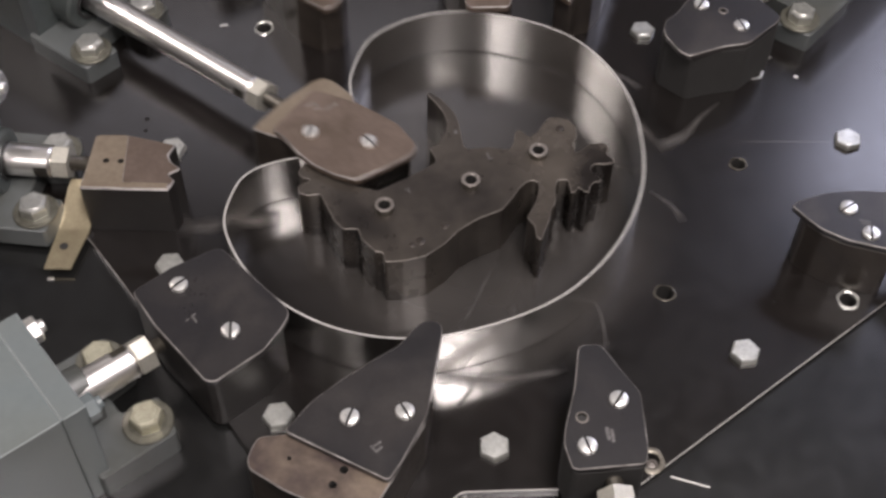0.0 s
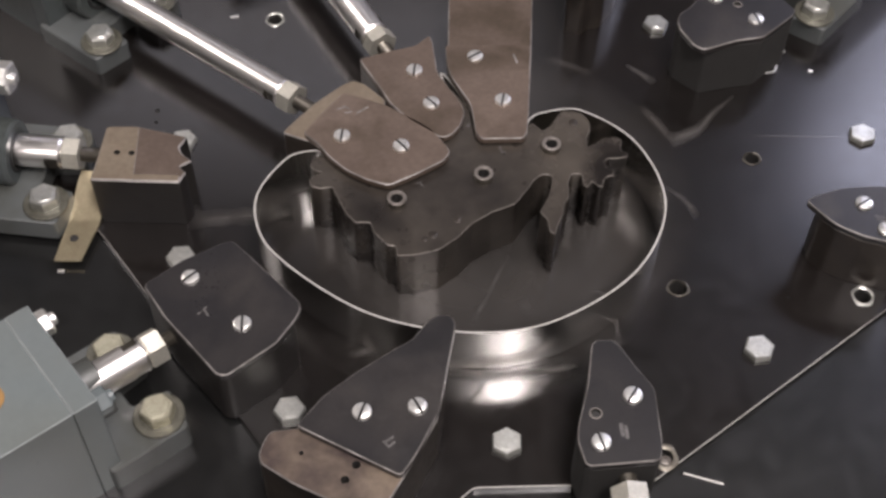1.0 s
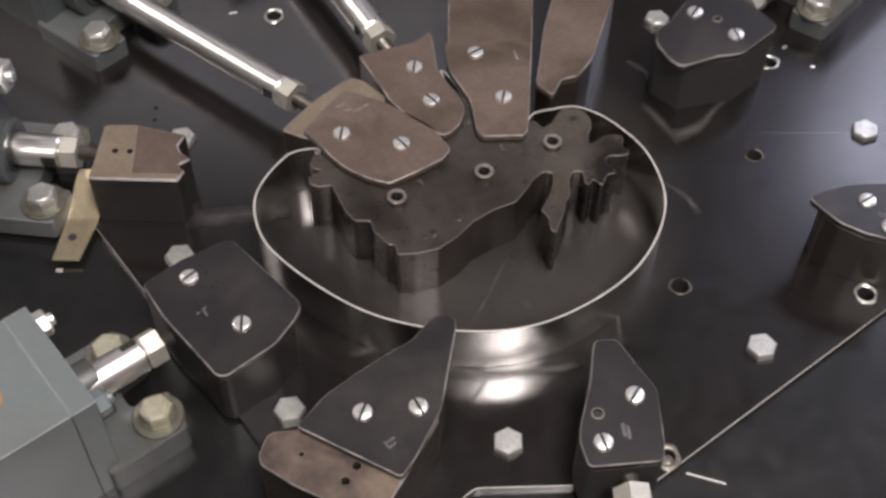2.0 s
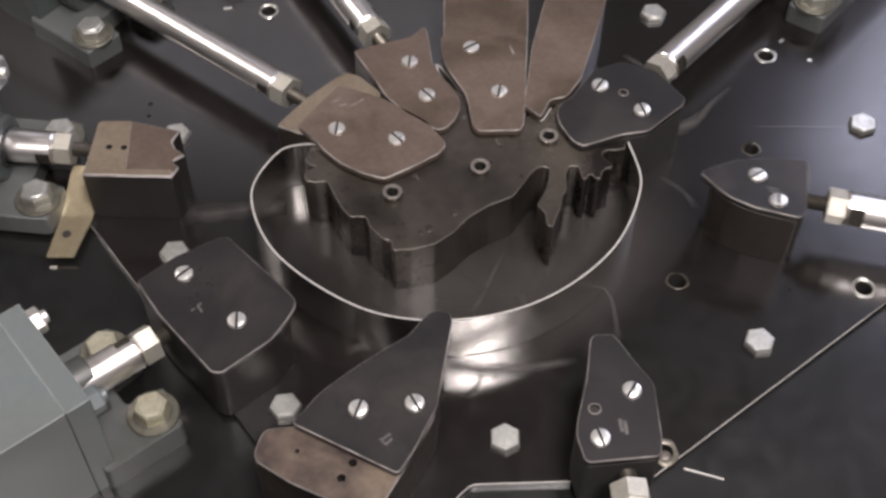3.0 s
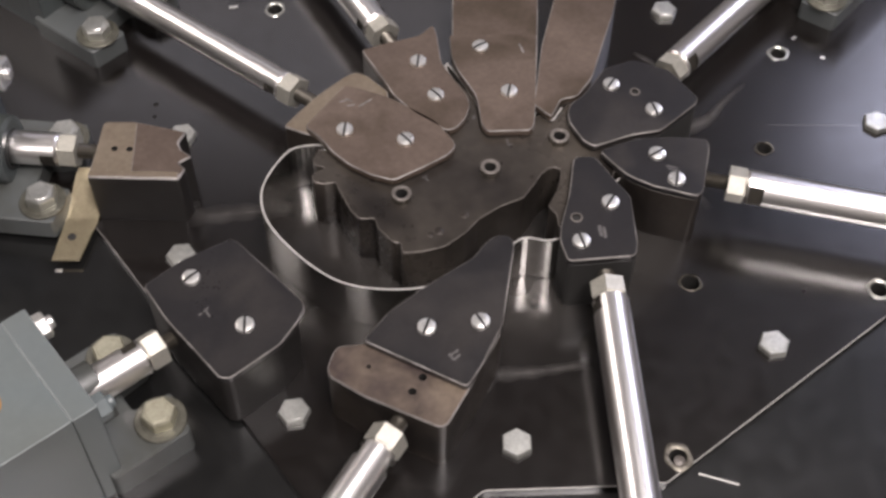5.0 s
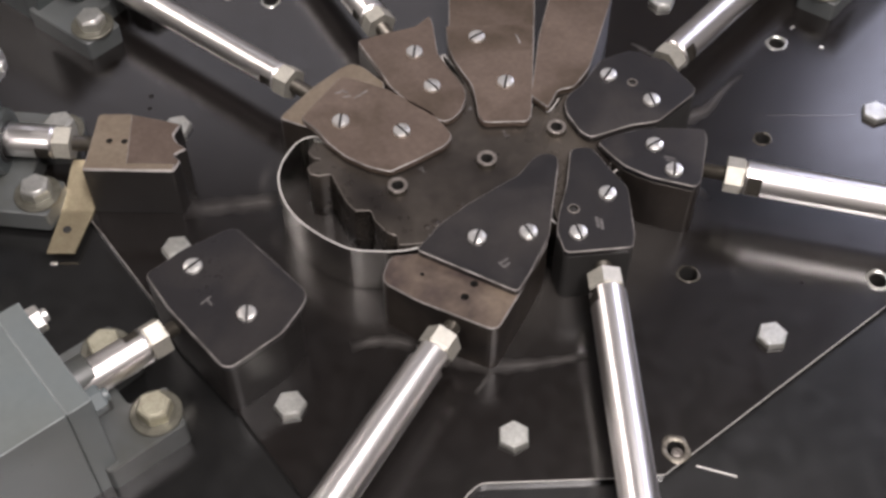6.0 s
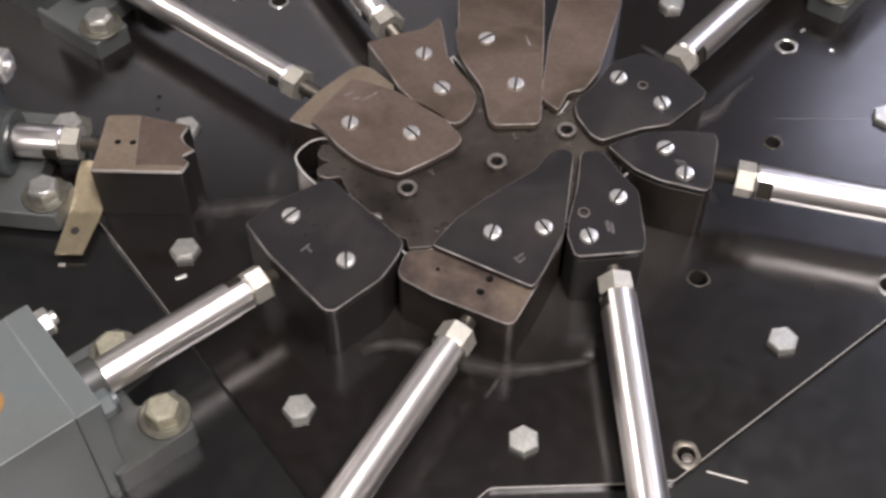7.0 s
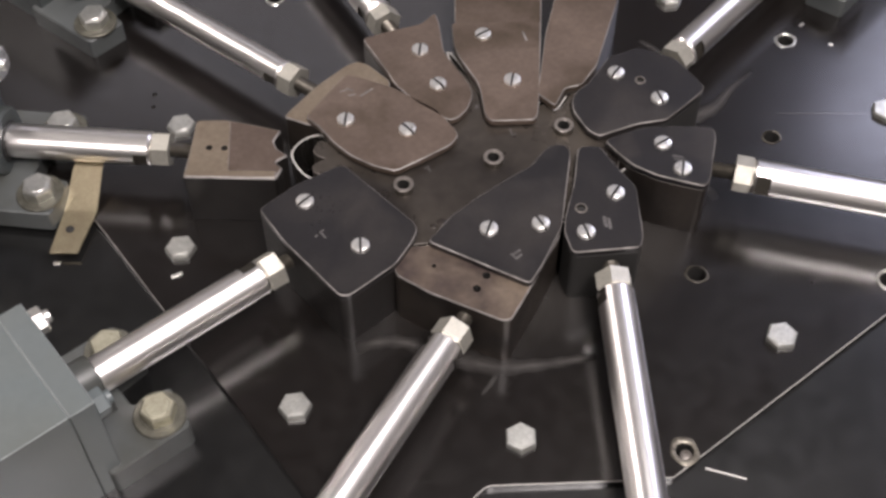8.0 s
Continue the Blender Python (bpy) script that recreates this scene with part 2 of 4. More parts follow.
def area_of(pts):
    return 0.5 * sum(pts[i - 1][0] * pts[i][1] - pts[i][0] * pts[i - 1][1] for i in range(len(pts)))


def inset(pts, d):
    out, n = [], len(pts)
    for i in range(n):
        a, p, b = pts[i - 1], pts[i], pts[(i + 1) % n]
        t = (b - a)
        t = t.normalized() if t.length > 1e-6 else Vector((1, 0))
        out.append(p + Vector((-t.y, t.x)) * d)
    return out


def slab(pts, z0, z1, r=2.0, bevel=0.5, steps=4, side=0):
    """A flat piece of an outline, with a worn bevel (second material) round its top."""
    if area_of(pts) < 0:
        pts = pts[::-1]
    ring = rounded(pts, r, steps)
    top = inset(ring, bevel)
    bm = bmesh.new()
    lo = [bm.verts.new((p.x, p.y, z0)) for p in ring]
    mi = [bm.verts.new((p.x, p.y, z1 - bevel)) for p in ring]
    hi = [bm.verts.new((p.x, p.y, z1)) for p in top]
    n = len(ring)
    for i in range(n):
        j = (i + 1) % n
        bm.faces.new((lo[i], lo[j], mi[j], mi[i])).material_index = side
        bm.faces.new((mi[i], mi[j], hi[j], hi[i])).material_index = 1
    bm.faces.new(hi)
    bm.faces.new(lo[::-1])
    return bm


def lathe(profile, seg=40, axis="z"):
    """A turned solid from (radius, height) pairs."""
    bm = bmesh.new()
    rings = []
    for r, h in profile:
        if r < 1e-6:
            rings.append([bm.verts.new((0, 0, h))])
        else:
            rings.append([bm.verts.new((r * math.cos(2 * math.pi * k / seg), r * math.sin(2 * math.pi * k / seg), h)) for k in range(seg)])
    for a, b in zip(rings, rings[1:]):
        for k in range(seg):
            j = (k + 1) % seg
            if len(a) == 1 and len(b) == 1:
                continue
            if len(a) == 1:
                bm.faces.new((a[0], b[j], b[k]))
            elif len(b) == 1:
                bm.faces.new((a[k], a[j], b[0]))
            else:
                bm.faces.new((a[k], a[j], b[j], b[k]))
    if axis == "x":
        bmesh.ops.rotate(bm, verts=bm.verts, matrix=Euler((0, radians(90), 0)).to_matrix())
    return bm


def hexagon(af, z0, z1, chamfer=0.8, spin=0.0):
    """A hexagon head: flats af apart, its top corners cut round."""
    bm = bmesh.new()
    R = af / math.sqrt(3)
    def ring(scale, z):
        return [bm.verts.new((R * scale * math.cos(math.pi / 3 * k + spin), R * scale * math.sin(math.pi / 3 * k + spin), z)) for k in range(6)]
    a, b, c = ring(1, z0), ring(1, z1 - chamfer), ring(0.90, z1)
    for k in range(6):
        j = (k + 1) % 6
        bm.faces.new((a[k], a[j], b[j], b[k]))
        bm.faces.new((b[k], b[j], c[j], c[k]))
    bm.faces.new(c)
    bm.faces.new(a[::-1])
    return bm


def box(x0, x1, y0, y1, z0, z1, bevel=1.0):
    bm = bmesh.new()
    bmesh.ops.create_cube(bm, size=1, matrix=Matrix.Translation(((x0 + x1) / 2, (y0 + y1) / 2, (z0 + z1) / 2)) @ Matrix.Diagonal((x1 - x0, y1 - y0, z1 - z0, 1)))
    if bevel:
        bmesh.ops.bevel(bm, geom=bm.edges[:], offset=bevel, segments=2, profile=0.5, affect="EDGES")
    return bm


def slotted_head(d=8.4, h=2.0, slot=1.2):
    """A slightly domed screw head with its slot sunk into it."""
    bm = bmesh.new()
    r, floor_z = d / 2, 0.5
    lo = [bm.verts.new((r * math.cos(2 * math.pi * k / 32), r * math.sin(2 * math.pi * k / 32), 0)) for k in range(32)]
    up = [bm.verts.new((v.co.x, v.co.y, floor_z)) for v in lo]
    for i in range(32):
        bm.faces.new((lo[i], lo[(i + 1) % 32], up[(i + 1) % 32], up[i]))
    # slot floor and walls coloured near black for the shade in the slot
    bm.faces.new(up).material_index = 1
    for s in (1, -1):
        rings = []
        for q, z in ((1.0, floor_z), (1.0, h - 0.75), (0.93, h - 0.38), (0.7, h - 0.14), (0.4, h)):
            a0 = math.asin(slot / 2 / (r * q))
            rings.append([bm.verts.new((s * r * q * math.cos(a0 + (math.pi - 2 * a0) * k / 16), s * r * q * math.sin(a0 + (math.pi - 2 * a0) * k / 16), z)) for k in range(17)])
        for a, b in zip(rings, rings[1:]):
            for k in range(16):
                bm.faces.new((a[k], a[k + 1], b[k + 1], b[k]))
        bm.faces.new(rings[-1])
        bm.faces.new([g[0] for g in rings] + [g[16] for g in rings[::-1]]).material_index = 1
    return bm


def cut_with(ob, tool):
    mod = ob.modifiers.new("cut", "BOOLEAN")
    mod.operation, mod.object, mod.solver, mod.material_mode = "DIFFERENCE", tool, "EXACT", "TRANSFER"
    dg = bpy.context.evaluated_depsgraph_get()
    done = bpy.data.meshes.new_from_object(ob.evaluated_get(dg))
    ob.modifiers.remove(mod)
    ob.data = done
    bpy.data.objects.remove(tool)


def cut_box(ob, bm, m):
    tool = finish("cutter", bm, M_WALL)
    tool.matrix_world = m
    cut_with(ob, tool)


def cut_holes(ob, holes, space=None):
    """Drills holes (x, y, diameter, z from, z to) through a mesh."""
    bm = bmesh.new()
    for x, y, d, z0, z1 in holes:
        bmesh.ops.create_cone(bm, cap_ends=True, segments=28, radius1=d / 2, radius2=d / 2, depth=z1 - z0, matrix=Matrix.Translation((x, y, (z0 + z1) / 2)))
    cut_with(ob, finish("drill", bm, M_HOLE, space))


# ---- the room ----
def room_wall(name, x0, x1, y0, y1, z0, z1, mat):
    return tagged(finish(name, box(x0 * 1000, x1 * 1000, y0 * 1000, y1 * 1000, z0 * 1000, z1 * 1000, 0), mat), kind="structure")


room_wall("floor", -3, 3, -3, 3, -1.0, -0.9, M_FLOOR)
ceiling = room_wall("ceiling", -3, 3, -3, 3, 2.1, 2.2, M_CEIL)
# openings over the skylight and over the added fill panel
for ox, oy, wide, deep, turn in (SKYLIGHT, FILL_PANEL):
    cut_box(ceiling, box(-wide * 500, wide * 500, -deep * 500, deep * 500, -200, 200, 0), pose(ox, oy, 2.15, 0, 0, turn))
# a plain housing added over each unseen lamp
for lx, ly, wide, deep, watts, color in TRAYS:
    tray = empty("ceiling_light", pose(lx, ly, 2.1), "unseen white tray light added under the workshop ceiling", "ceiling light", "lights of the workshop")
    part("housing", box(-wide * 500 - 30, wide * 500 + 30, -deep * 500 - 30, deep * 500 + 30, -60, 0, 6), M_TRAY, tray)
room_wall("wall_west", -3.1, -3, -3, 3, -0.9, 2.1, M_WALL)
room_wall("wall_south", -3, 3, -3.1, -3, -0.9, 2.1, M_WALL)
room_wall("wall_north", -3, 3, 3, 3.1, -0.9, 2.1, M_WALL)
room_wall("wall_east", 3, 3.1, -3, 3, -0.9, 2.1, M_WALL)

# ---- the machine's table ----
tagged(finish("machine_bed", box(-900, 900, -900, 900, -900, -26, 6), M_PAINT), "grey painted machine bed under the forming table", "machine bed", kind="structure")
under = tagged(finish("table_base_plate", slab([(-880, -880), (880, -880), (880, 880), (-880, 880)], -26, -3.5, 20, 1.0), [M_UNDER, M_EDGE]), "dull dark steel base plate of the table", "steel plate", kind="structure")
CENTRE = [(-165, 9), (-177, 24), (-420, 34), (-420, 420), (420, 420), (420, 126), (207, -38.6), (101.2, -120.6), (98.6, -122.6), (96.0, -122.4),
          (79, -124.0), (19, -126.4), (13, -132), (-6, -166), (-32, -166), (-118, -52.8)]
table = tagged(finish("table_plate", slab(CENTRE, -3.5, 0, 2.5, 0.4, 4), [M_TABLE, M_EDGE, M_CUT]), "oiled dark steel table plate with drilled holes", "steel plate", kind="structure")
for f in table.data.polygons:
    if f.material_index == 1 and f.center.x < -0.03 and f.center.y < -0.06:
        f.material_index = 0
    if f.material_index == 1 and ((f.center.x > 0.09 and f.center.y < 0.0) or (f.center.x > 0.01 and f.center.y < -0.12)):
        f.material_index = 2
HOLES = [(-95.5, 179.0, 8.6), (189.2, 144.2, 8.6), (170.4, 72.6, 8.0), (121.2, -15.1, 9.0), (212.3, -18.5, 8.6), (104.8, -109.8, 8.0)]
PIN_HOLES = [(-153.7, 103.0, 3.0), (-153.2, 94.0, 2.4), (175.5, -19.9, 1.8)]
cut_holes(table, [(x, y, d, -6, 4) for x, y, d in HOLES] + [(x, y, d, -1.5, 4) for x, y, d in PIN_HOLES])
cut_holes(under, [(x, y, d, -18, 4) for x, y, d in HOLES])


def eyelet(x, y, d, rim, mat, name, label):
    bm = lathe([(d / 2, -1.5), (d / 2, 0.15), (d / 2 + 0.35 * rim, 0.55), (d / 2 + 0.8 * rim, 0.45), (d / 2 + rim, 0.02)], 32)
    for v in bm.verts:
        a, far = math.atan2(v.co.y, v.co.x), math.hypot(v.co.x, v.co.y) - d / 2
        v.co.xy *= 1 + 0.075 * far / rim * (math.sin(2 * a + x) + 0.6 * math.sin(5 * a + y))
    ob = finish(name, bm, mat, smooth=True)
    ob.matrix_world = mm(x, y, 0)
    return tagged(ob, label, "eyelet", "rims of the drilled holes")


for i in (0, 1, 4):
    x, y, d = HOLES[i]
    eyelet(x, y, d, 1.8, M_ZINC, "hole_rim", "bright burred rim of a hole in the dark plate")
x, y, d = HOLES[5]
crust = eyelet(x, y, d, 2.8, M_RIM, "hole_rim", "wide crusted steel rim round a drilled hole")
part("set_screw", lathe([(2.6, -3.4), (2.6, -2.2), (1.4, -1.9), (1.2, -2.6), (0, -2.6)], 18), M_BUSH, crust, "bright set screw inside", at=mm(0.9, -0.6, 0))
for i in (2, 3):
    x, y, d = HOLES[i]
    eyelet(x, y, d, 1.0, M_STUD, "hole_rim", "dull steel rim of a hole in the dark plate")


def plate_bolt(x, y, spin, z=0.0):
    ob = empty("hex_bolt", mm(x, y, z), "zinc plated hexagon bolt screwed into the dark plate", "bolt", "bolts of the table plate")
    part("head", hexagon(13.0, 0, 3.4, 0.9, spin), M_ZINC, ob, smooth=False)
    part("crown", lathe([(5.2, 3.35), (4.9, 3.6), (0, 3.65)], 24), M_ZINC, ob)
    return ob


for x, y, spin in ((-136.2, 79.3, 0.2), (-126.8, -0.8, 0.1), (-65.4, -88.7, 0.15), (33.9, -104.3, 0.52), (155.8, -51.4, 0.15), (128.3, 177.3, 0.1), (233.0, 90.0, 0.35)):
    plate_bolt(x, y, spin)


def scuff(line, wide0, wide1):
    """A rubbed streak on the table, a few hundredths of a millimetre proud, thinning out to its rim."""
    pts = [Vector(q) for q in line]
    bm = bmesh.new()
    cover = bm.verts.layers.float.new("cover")
    rows, total = [], 8 * (len(pts) - 1)
    for i in range(total + 1):
        k, u = min(i // 8, len(pts) - 2), i / 8 - min(i // 8, len(pts) - 2)
        a, b, c, e = pts[max(k - 1, 0)], pts[k], pts[k + 1], pts[min(k + 2, len(pts) - 1)]
        q = 0.5 * (2 * b + (c - a) * u + (2 * a - 5 * b + 4 * c - e) * u * u + (3 * b - a - 3 * c + e) * u ** 3)
        d = ((c - a).normalized() * (1 - u) + (e - b).normalized() * u).normalized()
        w = (wide0 + (wide1 - wide0) * i / total) * (0.9 + 0.1 * math.sin(i * 1.1)) * 0.75
        ends = min(1, i / 5, (total - i) / 5)
        row = []
        for f, z in ((-1, 0.01), (-0.5, 0.04), (0, 0.05), (0.5, 0.04), (1, 0.01)):
            v = bm.verts.new((q.x - d.y * w * f, q.y + d.x * w * f, z))
            v[cover] = ends * (1 - abs(f))
            row.append(v)
        rows.append(row)
    for a, b in zip(rows, rows[1:]):
        for k in range(4):
            bm.faces.new((a[k], a[k + 1], b[k + 1], b[k]))
    part("scuff", bm, M_SCUFF, table, "pale rubbed streak")


for line, wide0, wide1 in (
    ([(120.0, 52.8), (130.6, 42.9), (136.4, 31.0)], 1.6, 4.2),
    ([(104.0, 71.4), (109.9, 68.1), (114.9, 63.2)], 2.4, 1.2),
    ([(167.3, 120.4), (153.8, 106.9), (143.9, 93.8), (134.0, 87.6), (127.7, 86.6)], 1.4, 9.5),
    ([(147.0, 97.0), (138.0, 90.5), (127.0, 85.5)], 5.0, 8.0),
    ([(108.0, 144.5), (115.0, 138.5), (123.5, 129.6)], 2.0, 5.0),
    ([(77.5, -17.6), (83.9, -18.6), (87.6, -25.5), (89.0, -35.7), (89.3, -47.1)], 1.0, 2.2),
    ([(37.5, 4.6), (31.5, -9.1), (25.7, -23.2), (18.6, -37.6)], 1.2, 2.8),
    ([(43.6, -23.4), (46.6, -30.8)], 4.6, 4.0),
    ([(-127.0, 24.8), (-108.1, 27.1), (-92.3, 28.9), (-74.0, 31.6)], 10.0, 9.0),
    # these two arcs: part rubbing, part the strip's reflected glare put into colour
    ([(-40.0, -57.0), (-28.5, -53.6), (-17.0, -54.0), (-6.0, -58.0)], 5.0, 7.0),
    ([(4.0, -61.5), (14.0, -64.8), (27.0, -67.2), (42.0, -66.2), (56.0, -64.0), (70.0, -61.0)], 10.0, 3.0),
    ([(24.8, -70.0), (21.5, -76.0), (17.0, -82.0)], 2.4, 1.6),
):
    scuff(line, wide0, wide1)

# ---- the forming die ----
DIE_FLANK = [(-60.6, 42.3), (-63.0, 36.0), (-60.6, 32.6), (-56.0, 31.2), (-60.0, 29.2), (-62.6, 26.6), (-61.4, 22.0), (-56.8, 20.6), (-50.9, 21.8),
             (-48.4, 16.2), (-43.0, 4.9), (-38.6, -0.7), (-31.0, -0.6), (-29.1, -6.7), (-22.4, -14.4), (-18.3, -15.4), (-17.7, -21.0), (-8.4, -20.2),
             (2.3, -16.9), (11.3, -9.3), (18.2, -0.6), (28.0, 6.8), (39.8, 12.6)]
DIE_LEAF = [(45.2, 21.0), (48.7, 27.1), (52.3, 31.1), (55.4, 32.2), (58.6, 30.6), (57.9, 24.2), (55.9, 16.9), (51.3, 7.4), (55.0, 2.5), (55.6, -5.2), (58.2, -6.4),
            (60.0, -0.3), (62.7, 6.2), (63.8, 13.4), (66.2, 17.0), (66.3, 27.3), (68.2, 32.4), (73.1, 32.5)]
DIE_FAN = [(74.2, 24.5), (76.0, 23.9), (78.2, 27.8), (81.2, 24.6), (83.3, 24.0), (83.9, 28.2), (86.3, 31.2), (89.7, 31.6), (89.3, 34.6), (86.2, 36.9),
           (85.0, 40.9), (87.5, 43.4), (92.9, 43.3), (97.6, 44.8), (97.4, 47.8), (94.1, 49.3), (95.3, 55.9), (93.2, 58.4), (86.2, 57.5), (81.3, 53.2),
           (77.3, 51.2), (77.3, 57.3), (79.7, 62.9), (79.4, 69.3), (76.2, 74.6), (71.2, 76.6), (65.7, 76.4), (62.0, 71.0), (59.4, 65.8), (54.8, 62.0)]
DIE_BACK = [(50.2, 67.5), (47.5, 66), (46.5, 57), (44, 53.3), (33, 54.8), (23, 53), (20.5, 56), (18.6, 71), (16.2, 79),
            (9.0, 90), (3.0, 94.6), (1.4, 92.8), (6.6, 86), (10.6, 79), (12.4, 72), (11.6, 65), (8.2, 57), (3, 53.5), (6.3, 47), (6.4, 44), (3.0, 41), (-8.5, 32.5), (-22.4, 24.2),
            (-33, 27.3), (-44, 34), (-52.5, 42)]
die = empty("forming_die", mm(0, 0, 0), "dark tool steel forming die of leafy outline standing on the table", "forming die")
die_body = part("die_body", slab(DIE_FLANK + DIE_LEAF + DIE_FAN + DIE_BACK, 0, 31, 1.3, 0.3, 3), [M_DIE, M_BUSH], die, smooth=False)
BUSHES = [(-18.6, 12.4), (24.1, 29.4), (58.8, 50.0)]
cut_holes(die_body, [(x, y, 6.4, 12, 40) for x, y in BUSHES])
for x, y in BUSHES:
    bush_bm = lathe([(2.9, 14), (2.9, 34.0), (3.4, 34.6), (4.5, 34.6), (4.9, 34.2), (5.0, 30.5)], 32)
    for f in bush_bm.faces:
        c = f.calc_center_median()
        # bore painted with the hole's shade, outer wall in duller steel
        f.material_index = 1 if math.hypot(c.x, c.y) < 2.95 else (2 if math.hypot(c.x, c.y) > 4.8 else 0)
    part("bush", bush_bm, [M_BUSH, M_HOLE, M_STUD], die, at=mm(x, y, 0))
for x, y, d in ((11.1, 1.8, 4.2), (-0.7, -8.0, 4.6), (-4.6, -10.4, 3.0), (71.0, 68.0, 4.6)):
    part("dowel_pin", lathe([(d / 2, 30.8), (d / 2, 31.25), (d / 2 - 0.3, 31.4), (0, 31.4)], 16), M_BLOCK, die, at=mm(x, y, 0))
for x, y, w, h, a in ((33.2, 48.5, 0.7, 4.6, 12), (34.6, 46.6, 2.2, 0.6, 20), (16.8, 65.0, 1.6, 2.4, -20), (-7.8, 25.4, 2.6, 0.8, 30), (-6.6, 23.9, 0.7, 2.2, 30)):
    part("stamped_mark", box(-w / 2, w / 2, -h / 2, h / 2, 0, 0.05, 0), M_MARK, die, at=mm(x, y, 31.0, 0, 0, a))



# ---- forming slides: block, top plate, screws, stud, nut and rod move as one ----
def outline_from(pts, push, back):
    """The block under a top plate: the plate's outline, short of its nose by so much."""
    best = max(p[0] * push[0] + p[1] * push[1] for p in pts)
    out = []
    for p in pts:
        over = p[0] * push[0] + p[1] * push[1] - (best - back)
        out.append((p[0] - push[0] * over, p[1] - push[1] * over) if over > 0 else p)
    return out


ROD_Z = 24.0


def forming_slide(words, plate, push, stud, screws, look_kind, block=None, nose=10.0, marks=(), pits=(), teeth=False, ledge=None, rod_length=200.0, rod_way=None, back=0.0, flat=-76.0, rod_r=8.5, sides=None):
    """plate: outline at the end of its stroke; push: the way it goes; stud: where the rod's axis meets its back."""
    u = Vector(push).normalized()
    ox, oy = stud
    top_mat = M_BROWN if look_kind == "brown" else M_DARK
    ob = empty("forming_slide", mm(ox, oy, 0), words, "forming slide", "slides round the die")
    local = lambda pts: [(x - ox, y - oy) for x, y in pts]
    if teeth:
        block_ob = part("block", slab(local(plate), 0.1, 32.5, 1.0, 0.8, 2, 2), [M_BROWN, M_EDGE, M_SIDE_SHADE], ob, "browned block with a toothed nose", smooth=False)
        top_ob = part("ground_face", slab(local([(-122.3, 21.5), (-120.7, 53), (-119, 54.2), (-104, 54), (-102, 21)]), 32.4, 32.75, 0.8, 0.2, 2), [M_LAND, M_EDGE], ob, "lighter ground face", smooth=False)
        part("front_land", slab(local([(-123.0, 18.6), (-122.6, 22.6), (-79.4, 21.6), (-79.4, 17.6)]), 32.4, 32.85, 0.6, 0.25, 2), [M_LAND, M_EDGE], ob, "pale ground strip along its edge", smooth=False)
    else:
        base = block or outline_from(plate, u, nose)
        # walls get a darker colour than the ledge, standing in for shade
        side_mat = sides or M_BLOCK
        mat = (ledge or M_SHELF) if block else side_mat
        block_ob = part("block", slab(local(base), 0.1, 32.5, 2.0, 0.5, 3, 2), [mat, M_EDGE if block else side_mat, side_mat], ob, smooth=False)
        top_ob = part("top_plate", slab(local(plate), 32.6, 36.0, 2.5, 0.42, 4), [top_mat, M_EDGE], ob, smooth=False)
    for i, (x, y) in enumerate(screws):
        part("screw", slotted_head(), [M_SCREW, M_HOLE], ob, at=mm(x - ox, y - oy, 35.9, 0, 0, 70 + 47 * i + 13 * len(plate)))
    for x, y, w, h, a in marks:
        part("stamped_mark", box(-w / 2, w / 2, -h / 2, h / 2, 0, 0.05, 0), M_MARK if look_kind != "brown" else M_EDGE, ob, at=mm(x - ox, y - oy, 36.0, 0, 0, a))
    for x, y, d, z in pits:
        for drilled in ([block_ob] if z < 32.6 else [top_ob, block_ob]):
            cut_holes(drilled, [(x - ox, y - oy, d, z - (1.6 if d > 3.9 else 12), z + 3)], ob)
        if d > 3.9:
            part("hole_rim", lathe([(d / 2 - 0.1, 0.03), (d / 2, 0.22), (d / 2 + 0.5, 0.2), (d / 2 + 0.7, 0.0)], 24), M_BUSH, ob, at=mm(x - ox, y - oy, z))
    w = Vector(rod_way or push).normalized()
    turn = math.degrees(math.atan2(w.y, w.x))
    axis = lambda s: mm(-w.x * s, -w.y * s, ROD_Z, 0, 0, turn + 180)
    # stud with its thread, running backwards from the block
    thread = [(3.2, -14)]
    for k in range(9 + int(back)):
        thread += [(3.9, -2 + k * 1.25), (3.4, -1.4 + k * 1.25)]
    part("stud", lathe(thread + [(3.4, 12 + back)], 20, "x"), M_STUD, ob, at=axis(0))
    nut_bm = hexagon(15.2, 0, 9.0, 0.9, 0.26)
    bmesh.ops.rotate(nut_bm, verts=nut_bm.verts, matrix=Euler((0, radians(90), 0)).to_matrix())
    part("lock_nut", nut_bm, M_NUT, ob, "bright hexagon lock nut", smooth=False, at=axis(6.4 + back))
    rod_bm = lathe([(0, 0), (rod_r - 0.9, 0), (rod_r - 0.4, 0.6), (rod_r, 1.2), (rod_r, 1.3), (rod_r, 1.31), (rod_r, 8.4), (rod_r, 8.41), (rod_r, rod_length), (0, rod_length)], 64, "x")
    # two flats for the wrench, cut behind the nut
    n_flat = Vector((0, math.sin(radians(flat)), math.cos(radians(flat))))
    for v in rod_bm.verts:
        if 1.305 < v.co.x < 8.405:
            d = v.co.dot(n_flat)
            if abs(d) > rod_r - 1.6:
                v.co -= n_flat * (d - math.copysign(rod_r - 1.6, d))
    # flats take the dull stud colour in place of their dark reflection
    for f in rod_bm.faces:
        c = f.calc_center_median()
        if 1.305 < c.x < 8.405 and abs(c.dot(n_flat)) > rod_r - 1.7:
            f.material_index = 1
    part("rod", rod_bm, [M_ROD, M_STUD], ob, "polished chromed piston rod", at=axis(15.4 + back))
    return ob


